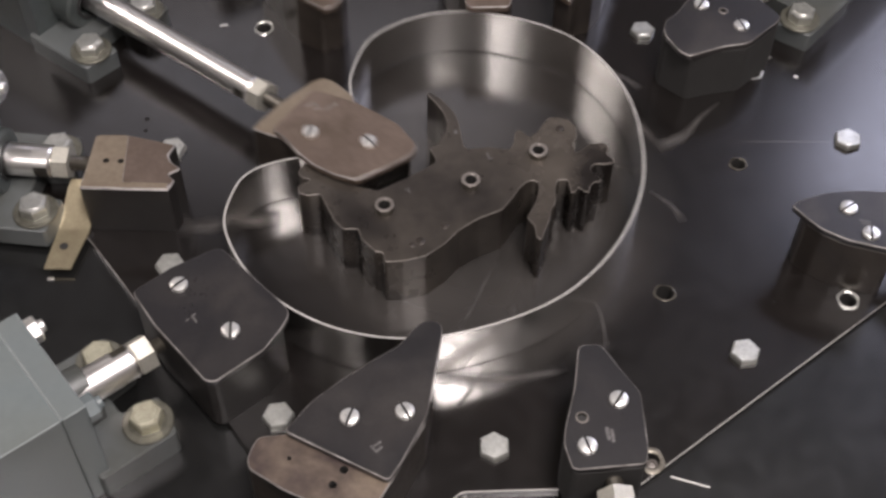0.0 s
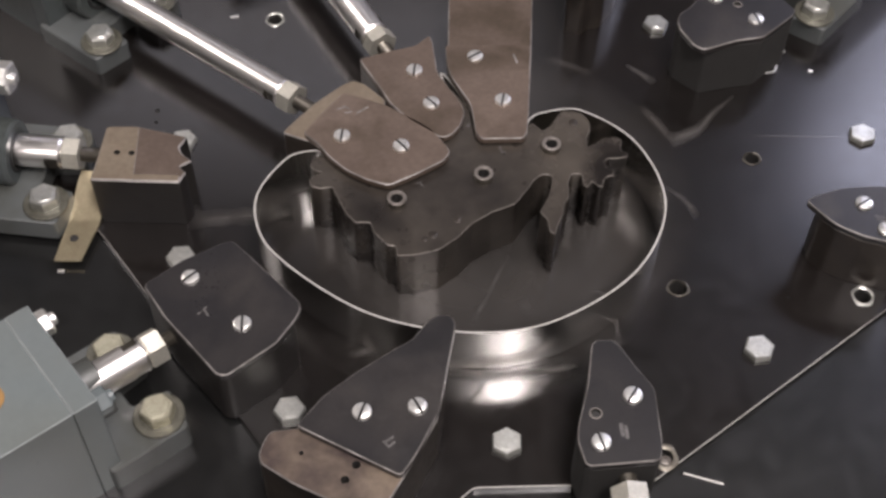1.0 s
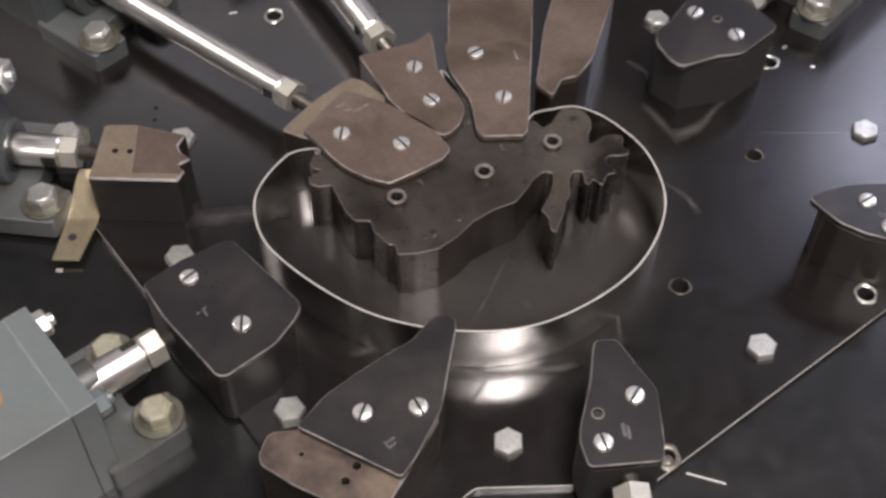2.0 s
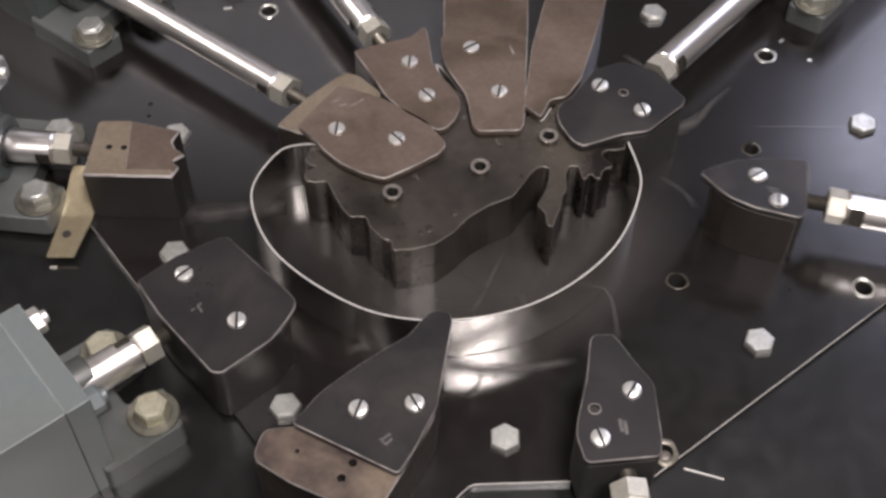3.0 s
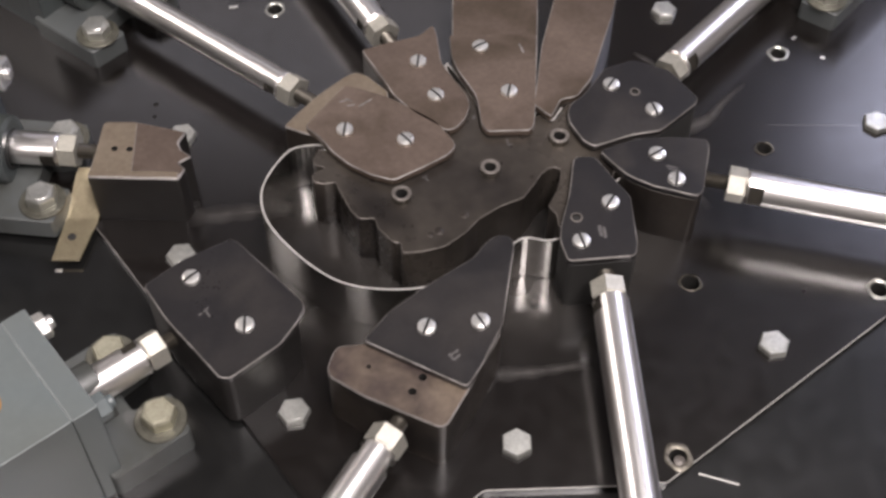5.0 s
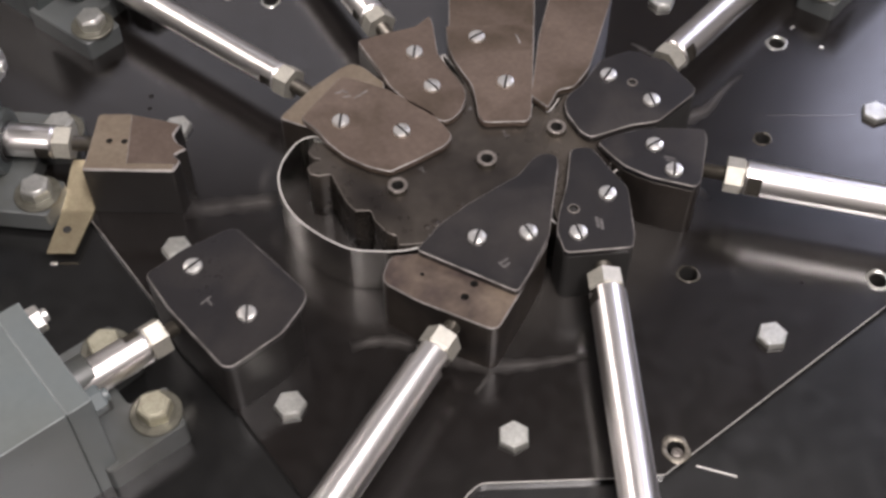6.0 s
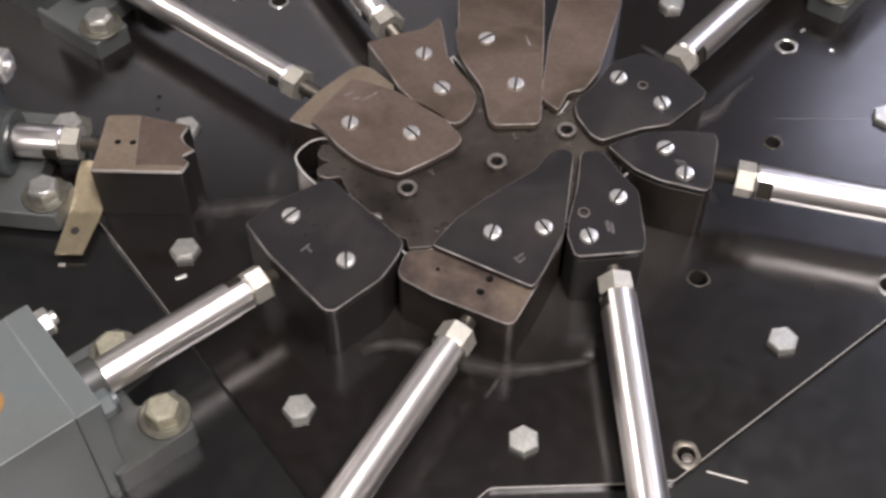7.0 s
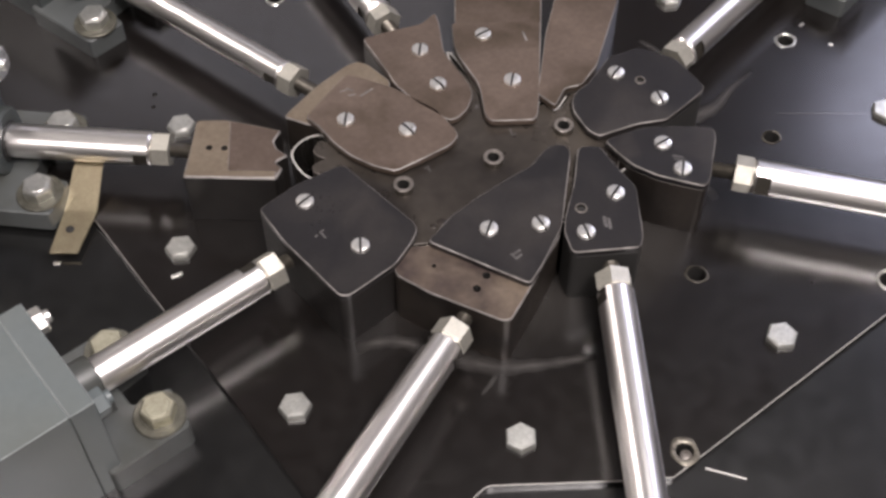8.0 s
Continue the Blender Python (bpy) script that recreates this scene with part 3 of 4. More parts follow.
J_PLATE = [(-67.2, 53.6), (-59.7, 46.9), (-52.6, 37.1), (-44.1, 28.8), (-33.2, 22.4), (-22.4, 18.9), (-7.8, 27.7), (4.3, 36), (7.4, 41.4), (6, 45.5),
           (-2.5, 58.1), (-13.7, 66.1), (-26.4, 74.6), (-40.7, 80.5), (-48.7, 82.8)]
J_BLOCK = [(-78.3, 56.9), (-68, 52.5), (-59.5, 49.5), (-52, 45), (-44, 37), (-33, 30), (-22.4, 27), (-8.5, 35.5), (2, 43), (3.5, 46), (-3, 56), (-13.7, 65),
           (-26.5, 74), (-26.7, 81.6), (-37.9, 93.1), (-43.8, 95.6), (-49.4, 92.3), (-63.5, 78), (-75.8, 61)]
I_PLATE = [(-41.5, 108.3), (-26.8, 114.2), (-11.4, 119.2), (-4.1, 127.7), (-2.1, 120.1), (0.3, 99.3), (4.6, 91.2), (13.5, 75.4), (14.8, 68.4), (12.2, 59.3),
           (7.7, 53.2), (3, 51.4), (-13.6, 63.8), (-23.6, 75.4), (-29.6, 87.2)]
H_PLATE = [(4.4, 120), (5.5, 103.4), (8.9, 93.2), (17.2, 77.3), (18.5, 71.5), (20.4, 55.1), (23.1, 51), (44.3, 51.8), (46.4, 55.1), (47.9, 71.5), (50.8, 120.9)]
H_BLOCK = [(6.0, 118), (6.4, 176), (54.1, 176), (51.0, 118), (48, 71.0), (46, 57), (23, 56.5), (21, 60), (19, 71), (17.5, 78), (9.5, 94)]
G_PLATE = [(62, 152), (52.7, 111.7), (49.1, 85.2), (46.7, 69.6), (55.2, 60.8), (60.6, 73.1), (69.2, 75.4), (77.5, 88.8), (92, 137.3), (95.5, 152)]
F_PLATE = [(63.5, 64.6), (65.5, 70.3), (72.1, 76.2), (84.3, 95.2), (99.8, 101.8), (117.7, 94), (130.2, 74.6), (128.5, 70.3), (108.9, 51.8), (94.9, 49.2),
           (75.1, 41.1), (70, 45.1), (63.9, 57.4)]
E_PLATE = [(77.7, 38.1), (84.8, 42.2), (97.5, 46.6), (114, 48), (130.9, 46.9), (131.8, 41.4), (125.6, 13.7), (122.5, 9.6), (101.2, 16.1), (89.9, 22.8), (83.8, 29.9)]
D_PLATE = [(61.3, 11.3), (64.3, 32.4), (66.6, 34.5), (73.9, 34.9), (76.4, 32.4), (83, 20.7), (90.3, 9.6), (91, -18.8), (89.6, -25.9), (59.9, -29), (57.9, -27.8),
           (55.2, -17.2), (56, -9)]
C_PLATE = [(-6.9, -22.7), (4.2, -7.3), (17.3, 4.4), (30.8, 14.7), (41.7, 22.4), (47.5, 31.3), (51.7, 35.3), (57.2, 36), (60.5, 33.4), (60.8, 28.8), (57.8, 9.6),
           (54.4, -13.9), (44.3, -36.3), (38.4, -46.2)]
C_BLOCK = [(-9.6, -22.4), (-17.5, -23.4), (-19.6, -26.1), (-22.0, -34.5), (-20.9, -38.9), (-6, -48.6), (26.1, -63.6), (29.8, -63), (31.6, -59.7), (44.6, -35.3), (53.7, -16), (56, 4),
           (50, 14), (30, 4), (12, -11), (-6, -22)]
B_PLATE = [(-84.9, -4), (-69.7, 10.2), (-49.7, 22.4), (-46, 22.1), (-12.7, -12.3), (-11.6, -16.5), (-13.8, -22.7), (-21.2, -35.6), (-31, -44), (-41.1, -52.8),
           (-45.5, -52.5), (-72.6, -22)]
A_BLOCK = [(-123.3, 18.4), (-121.4, 40.9), (-119.7, 55), (-106.5, 55.4), (-89.5, 51.2), (-78.8, 48.3), (-82, 40.9), (-80.1, 36.5), (-74.3, 31.9), (-80.2, 27.6),
           (-76.4, 24), (-79.1, 17.3)]

slide_j = forming_slide("browned steel forming slide with curved nose on a chromed rod", J_PLATE, (0.80, -0.60), (-63.2, 80.2), [(-47.3, 51.4), (-17.2, 45.0)], "brown", block=J_BLOCK, ledge=M_LAND,
                        marks=[(-46.3, 72, 0.8, 4.0, 60), (-38, 70, 0.9, 8, -50), (-49.3, 71.2, 3.8, 0.8, 20), (-45, 68.4, 3.8, 0.8, 15)], back=6.8, rod_r=7.5)
slide_i = forming_slide("small browned steel forming slide with rounded nose on chromed rod", I_PLATE, (0.50, -0.866), (-24.0, 121.0), [(-11.7, 99.6), (-2.5, 75.4)], "brown", nose=5, back=5.0)
slide_h = forming_slide("browned steel forming slide with straight nose and bare ledge", H_PLATE, (-0.02, -1.0), (30.0, 176.0), [(20.6, 110.8), (34.6, 78.3)], "brown", block=H_BLOCK, ledge=M_BROWN, marks=[(42, 110, 1.0, 7, 15)])
slide_g = forming_slide("long narrow browned steel forming slide with a pointed nose", G_PLATE, (-0.254, -0.967), (78.8, 152.0), [], "brown", nose=8)
slide_f = forming_slide("dark blackened steel forming slide with a broad rounded nose", F_PLATE, (-0.664, -0.748), (113.0, 97.0), [(86.7, 83.2), (106.8, 65.8)], "dark", nose=5, pits=[(98.5, 78.5, 4.0, 36.0)], back=2.0)
slide_e = forming_slide("dark boat-shaped steel forming slide on a chromed rod", E_PLATE, (-0.976, 0.218), (129.3, 31.0), [(105.4, 36.1), (113.1, 20.0)], "dark", nose=7, rod_way=(-0.972, 0.236), marks=[(112, 28, 5.5, 1.0, -15), (112.5, 26, 5.5, 0.8, -15)], back=5.4)
slide_d = forming_slide("small dark tapering steel forming slide on a chromed rod", D_PLATE, (-0.062, 0.998), (76.9, -27.0), [(80.2, 5.4), (65.0, -17.8)], "dark", nose=4, rod_way=(-0.046, 0.999), pits=[(63.7, -3.5, 4.5, 36.0)],
                        marks=[(74.2, -11.5, 1.6, 6.4, 5), (76.2, -12.5, 1.5, 6.6, 5)])
slide_c = forming_slide("dark topped steel slide with stained bare ledge on chromed rod", C_PLATE, (0.474, 0.880), (9.3, -56.7), [(20.9, -15.9), (44.6, -12.9)], "shelf", block=C_BLOCK, rod_way=(0.50, 0.866),
                        pits=[(19.4, -39.3, 3.7, 32.5), (15.0, -46.4, 3.7, 32.5), (-4, -34, 2.0, 32.5)], marks=[(33, -29, 4.6, 1.0, 40), (34, -31.4, 4.0, 1.0, 45), (31.5, -31, 1.0, 3.4, 40)])
slide_b = forming_slide("square dark blackened steel forming slide on a chromed rod", B_PLATE, (0.775, 0.632), (-68.0, -22.4), [(-63.8, 0), (-37.2, -25.6)], "dark", nose=6, rod_way=(0.785, 0.620), marks=[(-55.5, -17.5, 4.0, 0.9, 50), (-54.2, -19.4, 0.9, 4.0, 35), (-57, -19.2, 3.0, 0.8, 50)], back=2.8, flat=-38.0, sides=M_SIDE_SHADE)
slide_a = forming_slide("browned toothed steel forming slide on a chromed rod", A_BLOCK, (0.994, -0.107), (-121.5, 42.0), [], "toothed", teeth=True, rod_way=(0.997, -0.08), pits=[(-112.7, 36.5, 3.2, 32.78), (-105.3, 36.2, 3.2, 32.78)], back=5.2)


# ---- the cylinders that drive the slides ----
def drive_cylinder(x, y, push, side_shift=0.0, nose=17.5, base=0.0, bolt_x=33.0, bolt_mat=None, paint=None, tie_out=0.0, tie_af=10.5):
    """Its rod leaves it at x, y in the front face; push is the way of the rod."""
    turn = math.degrees(math.atan2(push[1], push[0]))
    ob = empty("drive_cylinder", mm(x, y, base, 0, 0, turn), "grey painted drive cylinder bolted to the table by its foot", "drive cylinder", "cylinders round the table")
    s, rz = side_shift, ROD_Z - base
    paint = paint or M_PAINT_DARK
    part("body", slab([(-130, -30 + s), (-11.02, -30 + s), (-11.02, 30 + s), (-130, 30 + s)], 0.05, 63 - base, 0.6, 0.35, 2), [paint, M_PAINT_EDGE], ob, smooth=False)
    part("end_cap", slab([(-11.0, -30.15 + s), (0, -30.15 + s), (0, 30.15 + s), (-11.0, 30.15 + s)], 0.05, 63.1 - base, 0.6, 0.35, 2), [paint, M_PAINT_EDGE], ob, smooth=False)
    part("foot", slab([(-6, -33 + s), (bolt_x + 8, -33 + s), (bolt_x + 11, -11 + s), (bolt_x - 7, -9 + s), (bolt_x - 7, 9 + s), (bolt_x + 11, 11 + s), (bolt_x + 8, 33 + s), (-6, 33 + s)], 0.05, 12 - base, 2.5, 0.6, 4), [M_FOOT, M_FOOT], ob)
    if paint == M_PAINT:
        part("nose_flange", box(0, 12.5, -14.0, -2.0, rz - 14, rz + 0.5, 0.8), M_FOOT, ob, "cast grey nose bracket")
        part("collar", lathe([(8.6, 0), (8.6, 11.5), (9.2, 12.2), (9.9, 11.6), (10.2, 0)], 40, "x"), M_FOOT, ob, "cast grey nose collar", at=mm(0, 0, rz))
    else:
        part("collar", lathe([(8.9, 0), (8.9, 13), (min(11, nose - 1), 14), (nose - 2, 14), (nose - 0.5, 12.5), (nose, 0)], 48, "x"), paint, ob, "cast grey nose collar", at=mm(0, 0, rz))
        part("seal", lathe([(8.6, 12), (8.6, 14.6), (10.2, 14.4), (10.4, 13)], 40, "x"), M_RUBBER, ob, "black rod seal", at=mm(0, 0, rz))
    for side in (-1, 1):
        at = mm(bolt_x, side * 21 + s, 12 - base)
        part("washer", lathe([(6, 0), (11.3, 0), (11.6, 0.4), (11.6, 1.4), (11.2, 1.8), (8.6, 1.9), (8.3, 2.2), (5, 2.2)], 36), M_WASHER, ob, at=at)
        bolt = part("foot_bolt", hexagon(13.6, 2.0, 8.2, 1.0, 0.3 * side), bolt_mat or M_ZINC, ob, "zinc plated foot bolt", smooth=False, at=at)
        part("bolt_crown", lathe([(5.5, 8.15), (5.1, 8.5), (0, 8.55)], 24), bolt_mat or M_ZINC, bolt)
        tie = hexagon(tie_af, 0, 5.5 + tie_out, 0.8, 0.2)
        bmesh.ops.rotate(tie, verts=tie.verts, matrix=Euler((0, radians(90), 0)).to_matrix())
        nut = part("tie_nut", tie, M_SCREW if side > 0 else paint, ob, smooth=False, at=mm(0, side * 25 + s, 53 - base))
        part("tie_end", lathe([(3.0, 0), (3.0, 7.5 + tie_out), (2.5, 8 + tie_out), (0, 8 + tie_out)], 20, "x"), M_SCREW if side > 0 else paint, nut)
    return ob


cyl = drive_cylinder(-159.0, -93.1, (0.775, 0.632), -7.1, 11.5, -3.5, 25.0, M_FOOTBOLT, M_PAINT)
part("sticker", lathe([(7.5, 0.0), (7.5, 0.25), (0, 0.3)], 28), M_ORANGE, cyl, "worn orange sticker", at=mm(-35.5, -9.5, 66.52))
drive_cylinder(-227.0, 50.3, (0.994, -0.107), -1.5, tie_out=5.0, tie_af=15.0)
drive_cylinder(-203.0, 181.0, (0.80, -0.60))
drive_cylinder(225.2, 214.6, (-0.664, -0.748))
drive_cylinder(9.3 - 0.50 * 170, -56.7 - 0.866 * 170, (0.50, 0.866), base=-3.5)
drive_cylinder(76.9 + 0.046 * 170, -27 - 170, (-0.046, 0.999), base=-3.5)
drive_cylinder(129.3 + 0.972 * 170, 31 - 0.236 * 170, (-0.972, 0.236), base=-3.5)
drive_cylinder(-24 - 0.5 * 170, 121 + 0.866 * 170, (0.5, -0.866))
drive_cylinder(30.0 + 0.02 * 170, 176 + 170, (-0.02, -1.0))
drive_cylinder(78.8 + 0.254 * 175, 152 + 0.967 * 175, (-0.254, -0.967))

# ---- small things ----
strip = empty("spring_strip", mm(-181, 3, 0), "bent brassy steel strip screwed to the table beside a cylinder foot", "metal strip")
bm = bmesh.new()
profile = [(-6, 0.05, -9, 4.5), (18, 0.05, -6.5, 9.5), (21, 0.8, -6, 10), (38, 10.5, -2.8, 11.6), (43, 12.5, -1.6, 12.2)]
for lift in (0, 1.2):
    for y, z, xa, xb in profile:
        bm.verts.new((xa, y, z + lift))
        bm.verts.new((xb, y, z + lift))
bm.verts.ensure_lookup_table()
n = len(profile) * 2
for i in range(0, n - 2, 2):
    q = bm.verts
    bm.faces.new((q[i], q[i + 1], q[i + 3], q[i + 2]))
    bm.faces.new((q[n + i], q[n + i + 1], q[n + i + 3], q[n + i + 2]))
    bm.faces.new((q[i], q[i + 2], q[n + i + 2], q[n + i]))
    bm.faces.new((q[i + 1], q[i + 3], q[n + i + 3], q[n + i + 1]))
bm.faces.new((bm.verts[0], bm.verts[1], bm.verts[n + 1], bm.verts[n]))
bm.faces.new((bm.verts[n - 2], bm.verts[n - 1], bm.verts[2 * n - 1], bm.verts[2 * n - 2]))
part("leaf", bm, M_STRIP, strip)
part("rivet", lathe([(2.2, 0), (2.1, 0.5), (0, 0.8)], 16), M_HOLE, strip, at=mm(-1.5, 8, 1.2))
scrap = finish("wire_scrap", box(-9, 9, -0.42, 0.42, 0, 0.8, 0.2), M_CUT)
scrap.matrix_world = mm(122, -119.0, -3.48, 0, 0, -17)
tagged(scrap, "thin bright wire offcut lying on the base plate", "wire offcut")
for x, y, w, a in ((-127.1, -15.9, 5.5, 25), (-186.8, -6.5, 3.5, 0), (-119.5, 180.5, 5.0, 12), (200.0, 156.4, 3.2, 40), (213.5, 140.7, 2.6, -20), (-182.3, 77.7, 4.6, 5)):
    chip = finish("metal_chip", box(-w / 2, w / 2, -0.9, 0.9, 0, 0.8, 0.3), M_SCREW)
    chip.matrix_world = mm(x, y, 0.01 if x > -160 else -3.49, 0, 0, a)
    tagged(chip, "small bright metal chip lying on the dark plate", "metal chip")


# ---- the strip of band steel: rigid pieces that move along its changing outline ----
def smooth_loop(pts, n):
    """n + 1 nodes at even steps along a closed smooth curve through pts."""
    P = [Vector(p) for p in pts]
    m, dense = len(P), []
    for i in range(m):
        a, b, c, d = P[i - 1], P[i], P[(i + 1) % m], P[(i + 2) % m]
        for k in range(12):
            u = k / 12
            t1, t2 = (c - a) * 0.5, (d - b) * 0.5
            lim = (c - b).length
            t1, t2 = (v * min(1, lim / max(v.length, 1e-6)) for v in (t1, t2))
            dense.append((2 * u**3 - 3 * u**2 + 1) * b + (u**3 - 2 * u**2 + u) * t1 + (3 * u**2 - 2 * u**3) * c + (u**3 - u**2) * t2)
    dense.append(dense[0])
    run = [0.0]
    for a, b in zip(dense, dense[1:]):
        run.append(run[-1] + (b - a).length)
    want = np.linspace(0, run[-1], n + 1)
    return np.stack([np.interp(want, run, [p.x for p in dense]), np.interp(want, run, [p.y for p in dense])], 1), run[-1]


# hugging the die, from the first slide's flank clockwise
RIM_J = [(-61, 47.2), (-52, 43.5), (-44, 35.5), (-33, 28.6), (-22.4, 25.6), (-8.5, 34), (3.0, 42.5), (3.6, 47), (-13, 65.5), (-26.5, 77)]
RIM_J0 = [(-63, 47.5), (-56, 45), (-50, 42), (-40, 36), (-31, 33.5), (-19, 42), (-7.5, 50.5), (-8, 55), (-24, 72), (-34, 80)]
RIM_I = [(-23, 74), (-8, 62.5), (3.5, 55), (9.5, 58.5), (13.3, 67), (11, 78), (5, 93), (2.5, 105)]
RIM_H = [(8, 97), (16.6, 79.5), (19.4, 71), (21.2, 58), (24, 54.7), (44, 55), (46.2, 60), (48, 70)]
RIM_F = [(50.5, 69.5), (55, 63.6), (58.5, 67.5), (65, 77.5), (76, 75), (80, 61), (94, 61)]
RIM_E = [(98.5, 48), (88, 40), (91, 32)]
RIM_D = [(84, 23), (75, 21), (69, 30), (66, 14), (58.5, -8)]
RIM_C = [(50.5, 3), (56, 27), (44, 20), (29, 6), (11, -11)]
RIM_B = [(-8, -21), (-19, -23), (-30, -3), (-42, 2)]
BAND = []


def band_state(t, outline):
    """The closed line of the strip at a time: where it hugs the die, then its free loop."""
    BAND.append((t, outline))


band_state(0.0, RIM_J0 + [(-38.5, 92), (-39.3, 109.4), (-28.7, 138.8), (2.5, 158.1), (40.8, 158.6), (84.2, 137.9), (108.7, 95.9), (112.4, 40.8),
           (97.1, -3.8), (67.6, -38.3), (27.4, -58.1), (-11.4, -64.1), (-48, -54.9), (-78.8, -31.3), (-96.4, 1.5), (-92.9, 29.2), (-82.6, 40.8)])
band_state(0.1, RIM_J + [(-25.5, 86), (-18, 98), (0, 118), (35, 134), (75, 128), (112, 104), (136, 66), (138, 22),
           (112, -20), (78, -47), (30, -63), (-11, -63), (-48, -51), (-77, -27), (-92, 3), (-90, 27), (-79, 42)])
band_state(0.3, RIM_J + [(-24, 86), (-16, 99), (20, 118), (57, 126), (92, 117), (126, 87), (146, 48), (145, 6),
           (113, -33), (80, -52), (49, -62), (19, -66), (-12, -61), (-51, -47), (-76, -23), (-90, 6), (-88, 28), (-77, 43)])
band_state(0.5, RIM_J + RIM_I[:7] + [(4.9, 105), (17.1, 113.3), (57.1, 115.2), (95.6, 94.9), (121.2, 50), (118.2, 8.3), (88.3, -33.9), (50, -57.2), (11, -65.2),
           (-28.1, -56.5), (-72, -29.2), (-89.2, 9.2), (-78, 41.3)])
band_state(0.7, RIM_J + RIM_I[:7] + [(5, 98), (14, 107), (57, 108), (95.6, 92), (119, 50), (116, 8.3), (88.3, -33.9), (50, -57.2), (11, -65.2),
           (-28.1, -56.5), (-72, -29.2), (-89.2, 9.2), (-78, 41.3)])
band_state(0.95, RIM_J + RIM_I + RIM_H + [(54.5, 75.6), (75.2, 78.3), (102.7, 55.5), (113.7, 14.2), (95.4, -27.7), (54.1, -57.4), (12.9, -63.5),
           (-33.7, -51.6), (-78.2, -16.7), (-88, 14), (-74.8, 41.9)])
band_state(1.9, RIM_J + RIM_I + RIM_H + [(54.5, 75.6), (75.2, 78.3), (102.7, 55.5), (113.7, 14.2), (95.4, -27.7), (54.1, -57.4), (12.9, -63.5),
           (-33.7, -51.6), (-78.2, -16.7), (-88, 14), (-74.8, 41.9)])
band_state(2.75, RIM_J + RIM_I + RIM_H + RIM_F + [(99.8, 47.3), (103, 20.4), (86, -18.3), (51.4, -48), (10, -59.5), (-31, -53.3), (-71.8, -22.8), (-87, 14), (-76, 42)])
band_state(3.3, RIM_J + RIM_I + RIM_H + RIM_F + [(99.8, 47.3), (102.5, 20.4), (86, -18.3), (51.4, -48), (10, -59.5), (-31, -53.3), (-71.8, -22.8), (-87.5, 14), (-76, 42)])
band_state(3.5, RIM_J + RIM_I + RIM_H + RIM_F + RIM_E + [(85.8, 26.6), (74.7, -5.6), (41.1, -39.2), (4.7, -54.4), (-31.2, -52.4), (-71.8, -25.2), (-90.2, 12), (-77, 42)])
band_state(3.75, RIM_J + RIM_I + RIM_H + RIM_F + RIM_E + [(85, 25), (74.7, -5.6), (41.1, -39.2), (4.7, -54.4), (-31.2, -52.4), (-71.8, -25.2), (-90.2, 12), (-77, 42)])
band_state(4.0, RIM_J + RIM_I + RIM_H + RIM_F + RIM_E + RIM_D[:4] + [(60, -7), (49.4, -21.5), (17.5, -41.2), (-18.5, -46.2), (-49.8, -37.8), (-79.3, -10.5), (-87.2, 16), (-75, 43)])
band_state(4.6, RIM_J + RIM_I + RIM_H + RIM_F + RIM_E + RIM_D[:4] + [(59, -9), (46.5, -23.3), (17.5, -37.5), (-10.8, -45.4), (-47, -38.4), (-79.2, -7.3), (-88.1, 17), (-76, 42.7)])
band_state(5.2, RIM_J + RIM_I + RIM_H + RIM_F + RIM_E + RIM_D[:4] + [(58.5, -8), (49, -9), (38, -2), (29, -11), (10, -27), (-12, -38), (-47, -35), (-77, -8), (-85, 17), (-75, 42.5)])
band_state(5.55, RIM_J + RIM_I + RIM_H + RIM_F + RIM_E + RIM_D + [(52, 2), (46, 14), (37, 4), (25, -9), (2, -26), (-25, -33), (-55, -25), (-79, 2), (-82, 24), (-73, 43)])
band_state(5.8, RIM_J + RIM_I + RIM_H + RIM_F + RIM_E + RIM_D + [(51, 2), (53, 22), (40, 12), (22, -6), (-8, -25), (-30, -26), (-58, -16), (-78, 8), (-79, 30), (-71, 43)])
band_state(6.05, RIM_J + RIM_I + RIM_H + RIM_F + RIM_E + RIM_D + RIM_C + [(-9.9, -21.2), (-24.2, -23.2), (-39.9, -21.6), (-64.4, -3.9), (-75, 20.4), (-69, 42)])
band_state(6.5, RIM_J + RIM_I + RIM_H + RIM_F + RIM_E + RIM_D + RIM_C + [(-9, -20), (-22, -22.3), (-37.8, -17.4), (-64.4, 11.2), (-70.6, 27), (-67.7, 40)])
band_state(7.0, RIM_J + RIM_I + RIM_H + RIM_F + RIM_E + RIM_D + RIM_C + RIM_B[:3] + [(-44, 4), (-65, 20.6), (-73.3, 34.1), (-69, 43)])
band_state(7.25, RIM_J + RIM_I + RIM_H + RIM_F + RIM_E + RIM_D + RIM_C + RIM_B + [(-52, 17), (-65, 21), (-73.3, 34.1), (-69, 43)])
band_state(8.0, RIM_J + RIM_I + RIM_H + RIM_F + RIM_E + RIM_D + RIM_C + RIM_B + [(-52, 17), (-65, 21), (-73, 34.1), (-69, 43)])
PIECES = 260
shapes = [(t, *smooth_loop(pts, PIECES)) for t, pts in BAND]
longest = max(s[2] for s in shapes)
band = empty("metal_band", mm(0, 0, 0), "bright steel strip bent on edge round the forming die", "metal band")
L = longest / PIECES * 1.06 / 2
seg_bm = box(-L, L, -0.42, 0.42, 0.7, 29.8, 0)
seg_bm.faces.ensure_lookup_table()
max(seg_bm.faces, key=lambda f: f.calc_center_median().z).material_index = 1
first = part("band_piece", seg_bm, [M_BAND, M_CUT], band, smooth=False)
band_pieces = [first]
for k in range(PIECES - 1):
    o = new("band_piece", first.data)
    o.parent = band
    band_pieces.append(o)


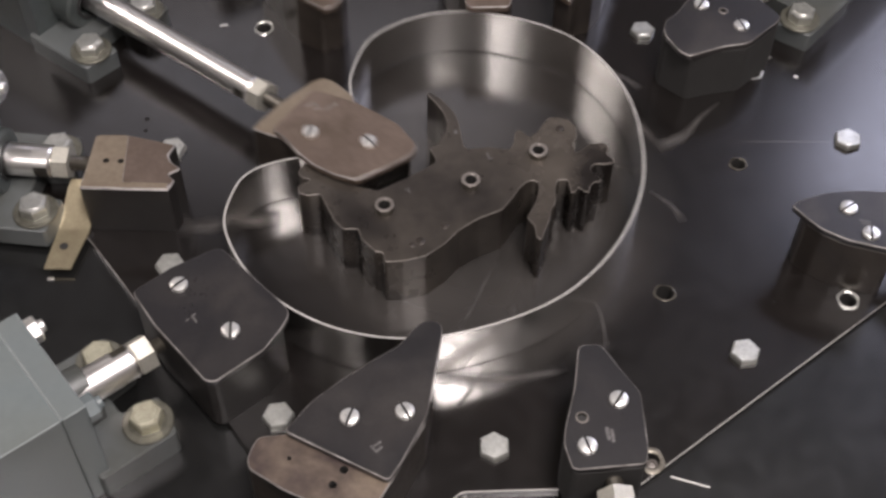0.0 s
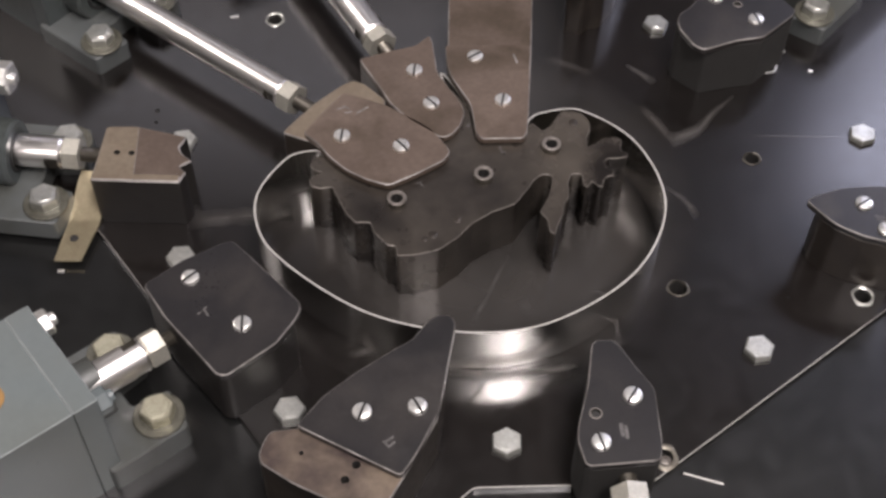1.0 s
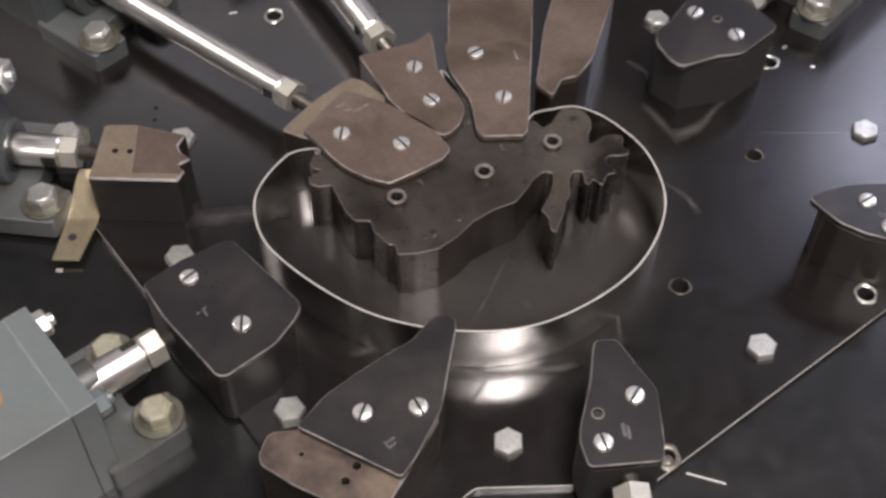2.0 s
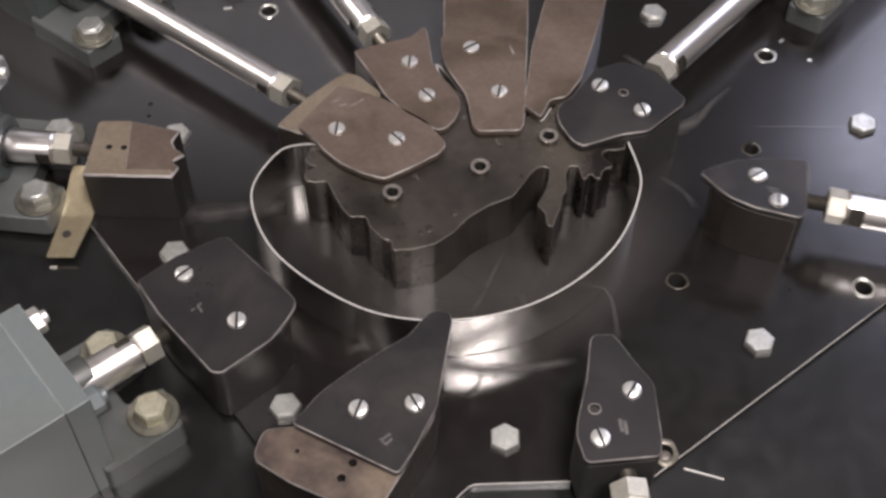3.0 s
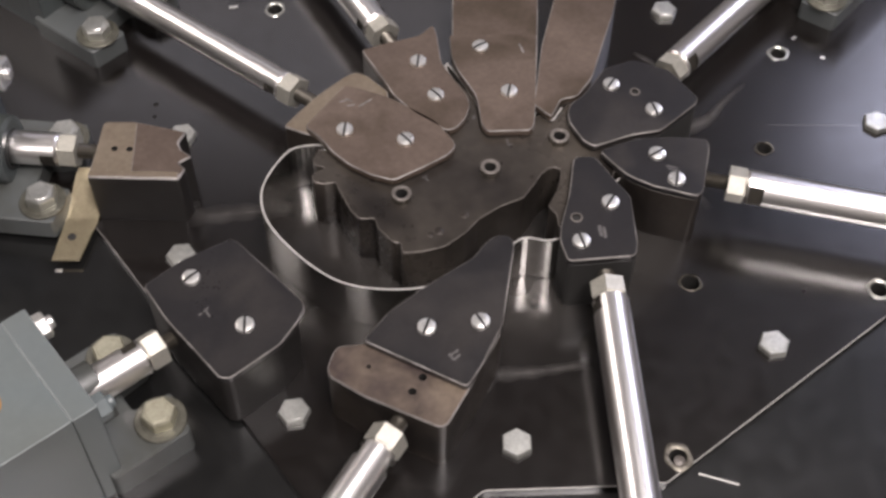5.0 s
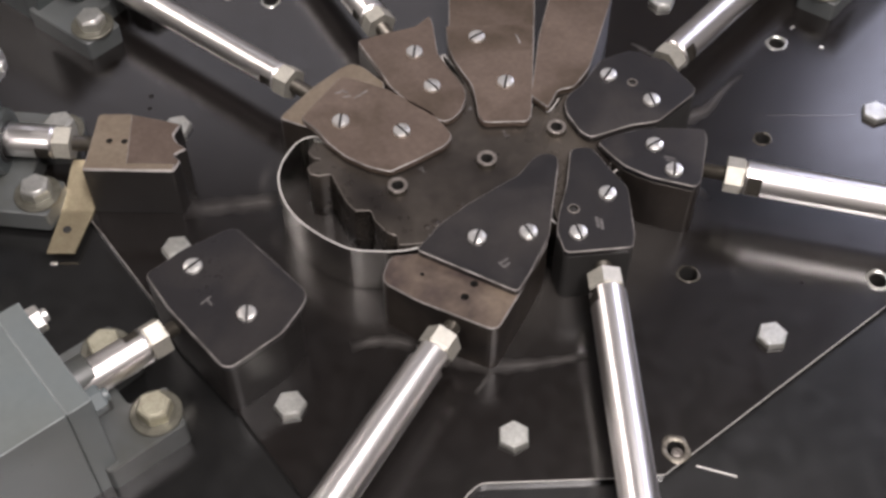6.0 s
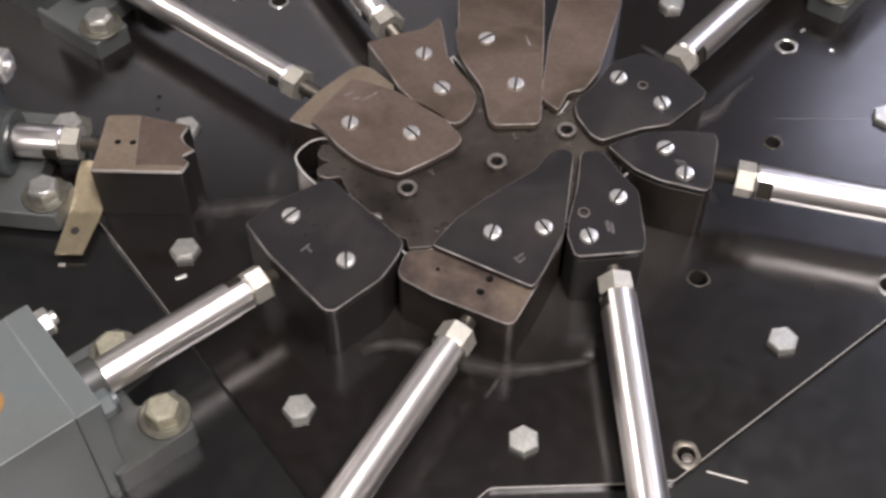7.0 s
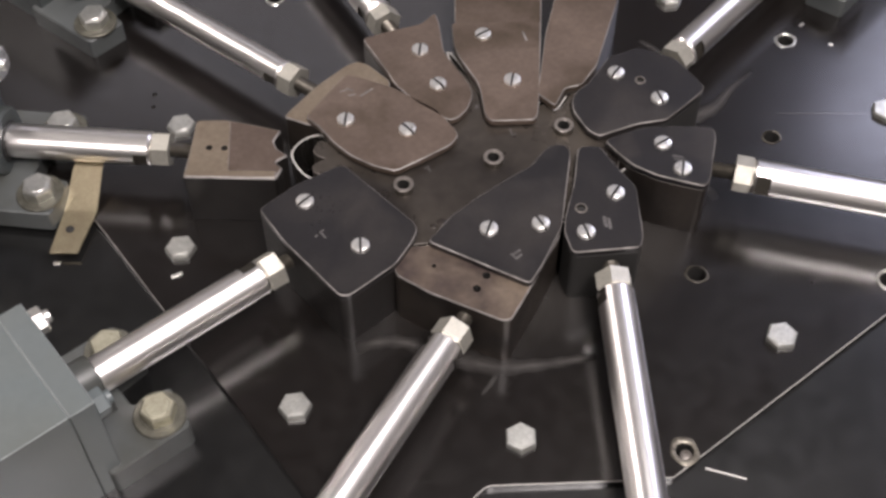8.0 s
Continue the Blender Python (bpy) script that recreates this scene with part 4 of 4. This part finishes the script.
# ---- what moves ----
def slide_rows(ob, rows):
    """rows: seconds, and how far short of its end the slide stands, x and y in millimetres."""
    base = ob.matrix_world.translation.copy()
    walk(ob, [(t, Matrix.Translation(base + Vector((x, y, 0)) / 1000)) for t, x, y in rows])


def along(push, rows):
    u = Vector(push).normalized()
    return [(t, -u.x * d, -u.y * d) for t, d in rows]


def motions():
    slide_rows(slide_j, along((0.80, -0.60), [(0, 13.1), (0.1, 0.4), (0.2, 0), (8, 0)]))
    slide_rows(slide_i, along((0.50, -0.866), [(0, 119), (0.1, 93), (0.2, 69), (0.3, 42), (0.4, 19), (0.5, 0.8), (0.6, 0), (8, 0)]))
    slide_rows(slide_h, along((-0.02, -1.0), [(0, 106), (0.45, 106), (0.5, 103), (0.6, 77.5), (0.7, 57), (0.8, 29), (0.9, 4), (1.0, 0), (8, 0)]))
    slide_rows(slide_g, along((-0.254, -0.967), [(0, 105), (0.95, 105), (1.4, 69), (1.5, 61), (1.6, 52.5), (1.7, 45), (2.2, 5), (2.35, 0), (8, 0)]))
    slide_rows(slide_f, along((-0.664, -0.748), [(0, 103.6), (1.7, 103.6), (2.0, 82), (2.7, 6), (2.8, 1.2), (2.9, 0), (8, 0)]))
    slide_rows(slide_e, [(0, 103.6, -25.5), (2.45, 103.6, -25.5), (2.8, 74.7, -17.7), (2.9, 63.9, -15.3), (3.0, 53.5, -13.7), (3.1, 42.6, -12.2), (3.2, 30.6, -10.2),
                         (3.3, 18.4, -7.0), (3.4, 7.4, -3.2), (3.5, 0, 0), (8, 0, 0)])
    slide_rows(slide_d, along((-0.062, 0.998), [(0, 106), (3.5, 105.8), (3.6, 87), (3.7, 63), (3.8, 36), (3.9, 11), (4.0, 0), (8, 0)]))
    slide_rows(slide_c, along((0.474, 0.880), [(0, 107), (3.95, 107), (4.0, 106), (4.3, 92), (4.4, 85), (4.5, 80.5), (4.6, 74), (4.7, 69.5), (5.8, 14.5), (5.9, 9.2), (6.0, 5.4),
                                               (6.1, 1.6), (6.25, 0), (8, 0)]))
    slide_rows(slide_b, along((0.775, 0.632), [(0, 62.5), (5.9, 62.5), (6.0, 59), (6.5, 35), (7.0, 10.4), (7.1, 5.5), (7.2, 1.8), (7.3, 0), (8, 0)]))
    slide_rows(slide_a, along((0.994, -0.107), [(0, 47.6), (7.0, 47.6), (7.1, 45.2), (7.2, 41), (7.3, 35), (7.4, 29.5), (7.5, 25.2), (7.6, 18.5), (7.7, 13), (7.8, 8), (7.9, 3), (8.0, 0)]))
    # the band: blends of its outlines, at most about a tenth of a second apart while it bends
    times = sorted({round(a[0] + (b[0] - a[0]) * k / 4, 3) for a, b in zip(shapes, shapes[1:]) for k in range(5)})
    stations = [s[0] for s in shapes]
    nodes = np.array([s[1] for s in shapes])
    poses = []
    for t in times:
        i = min(max(np.searchsorted(stations, t, side="right") - 1, 0), len(stations) - 2)
        u = (t - stations[i]) / (stations[i + 1] - stations[i])
        poses.append(nodes[i] * (1 - u) + nodes[i + 1] * u)
    for k, ob in enumerate(band_pieces):
        rows = []
        for t, nd in zip(times, poses):
            a, b = nd[k], nd[k + 1]
            rows.append((t, mm((a[0] + b[0]) / 2, (a[1] + b[1]) / 2, 0, 0, 0, math.degrees(math.atan2(b[1] - a[1], b[0] - a[0])))))
        walk(ob, rows)


motions()
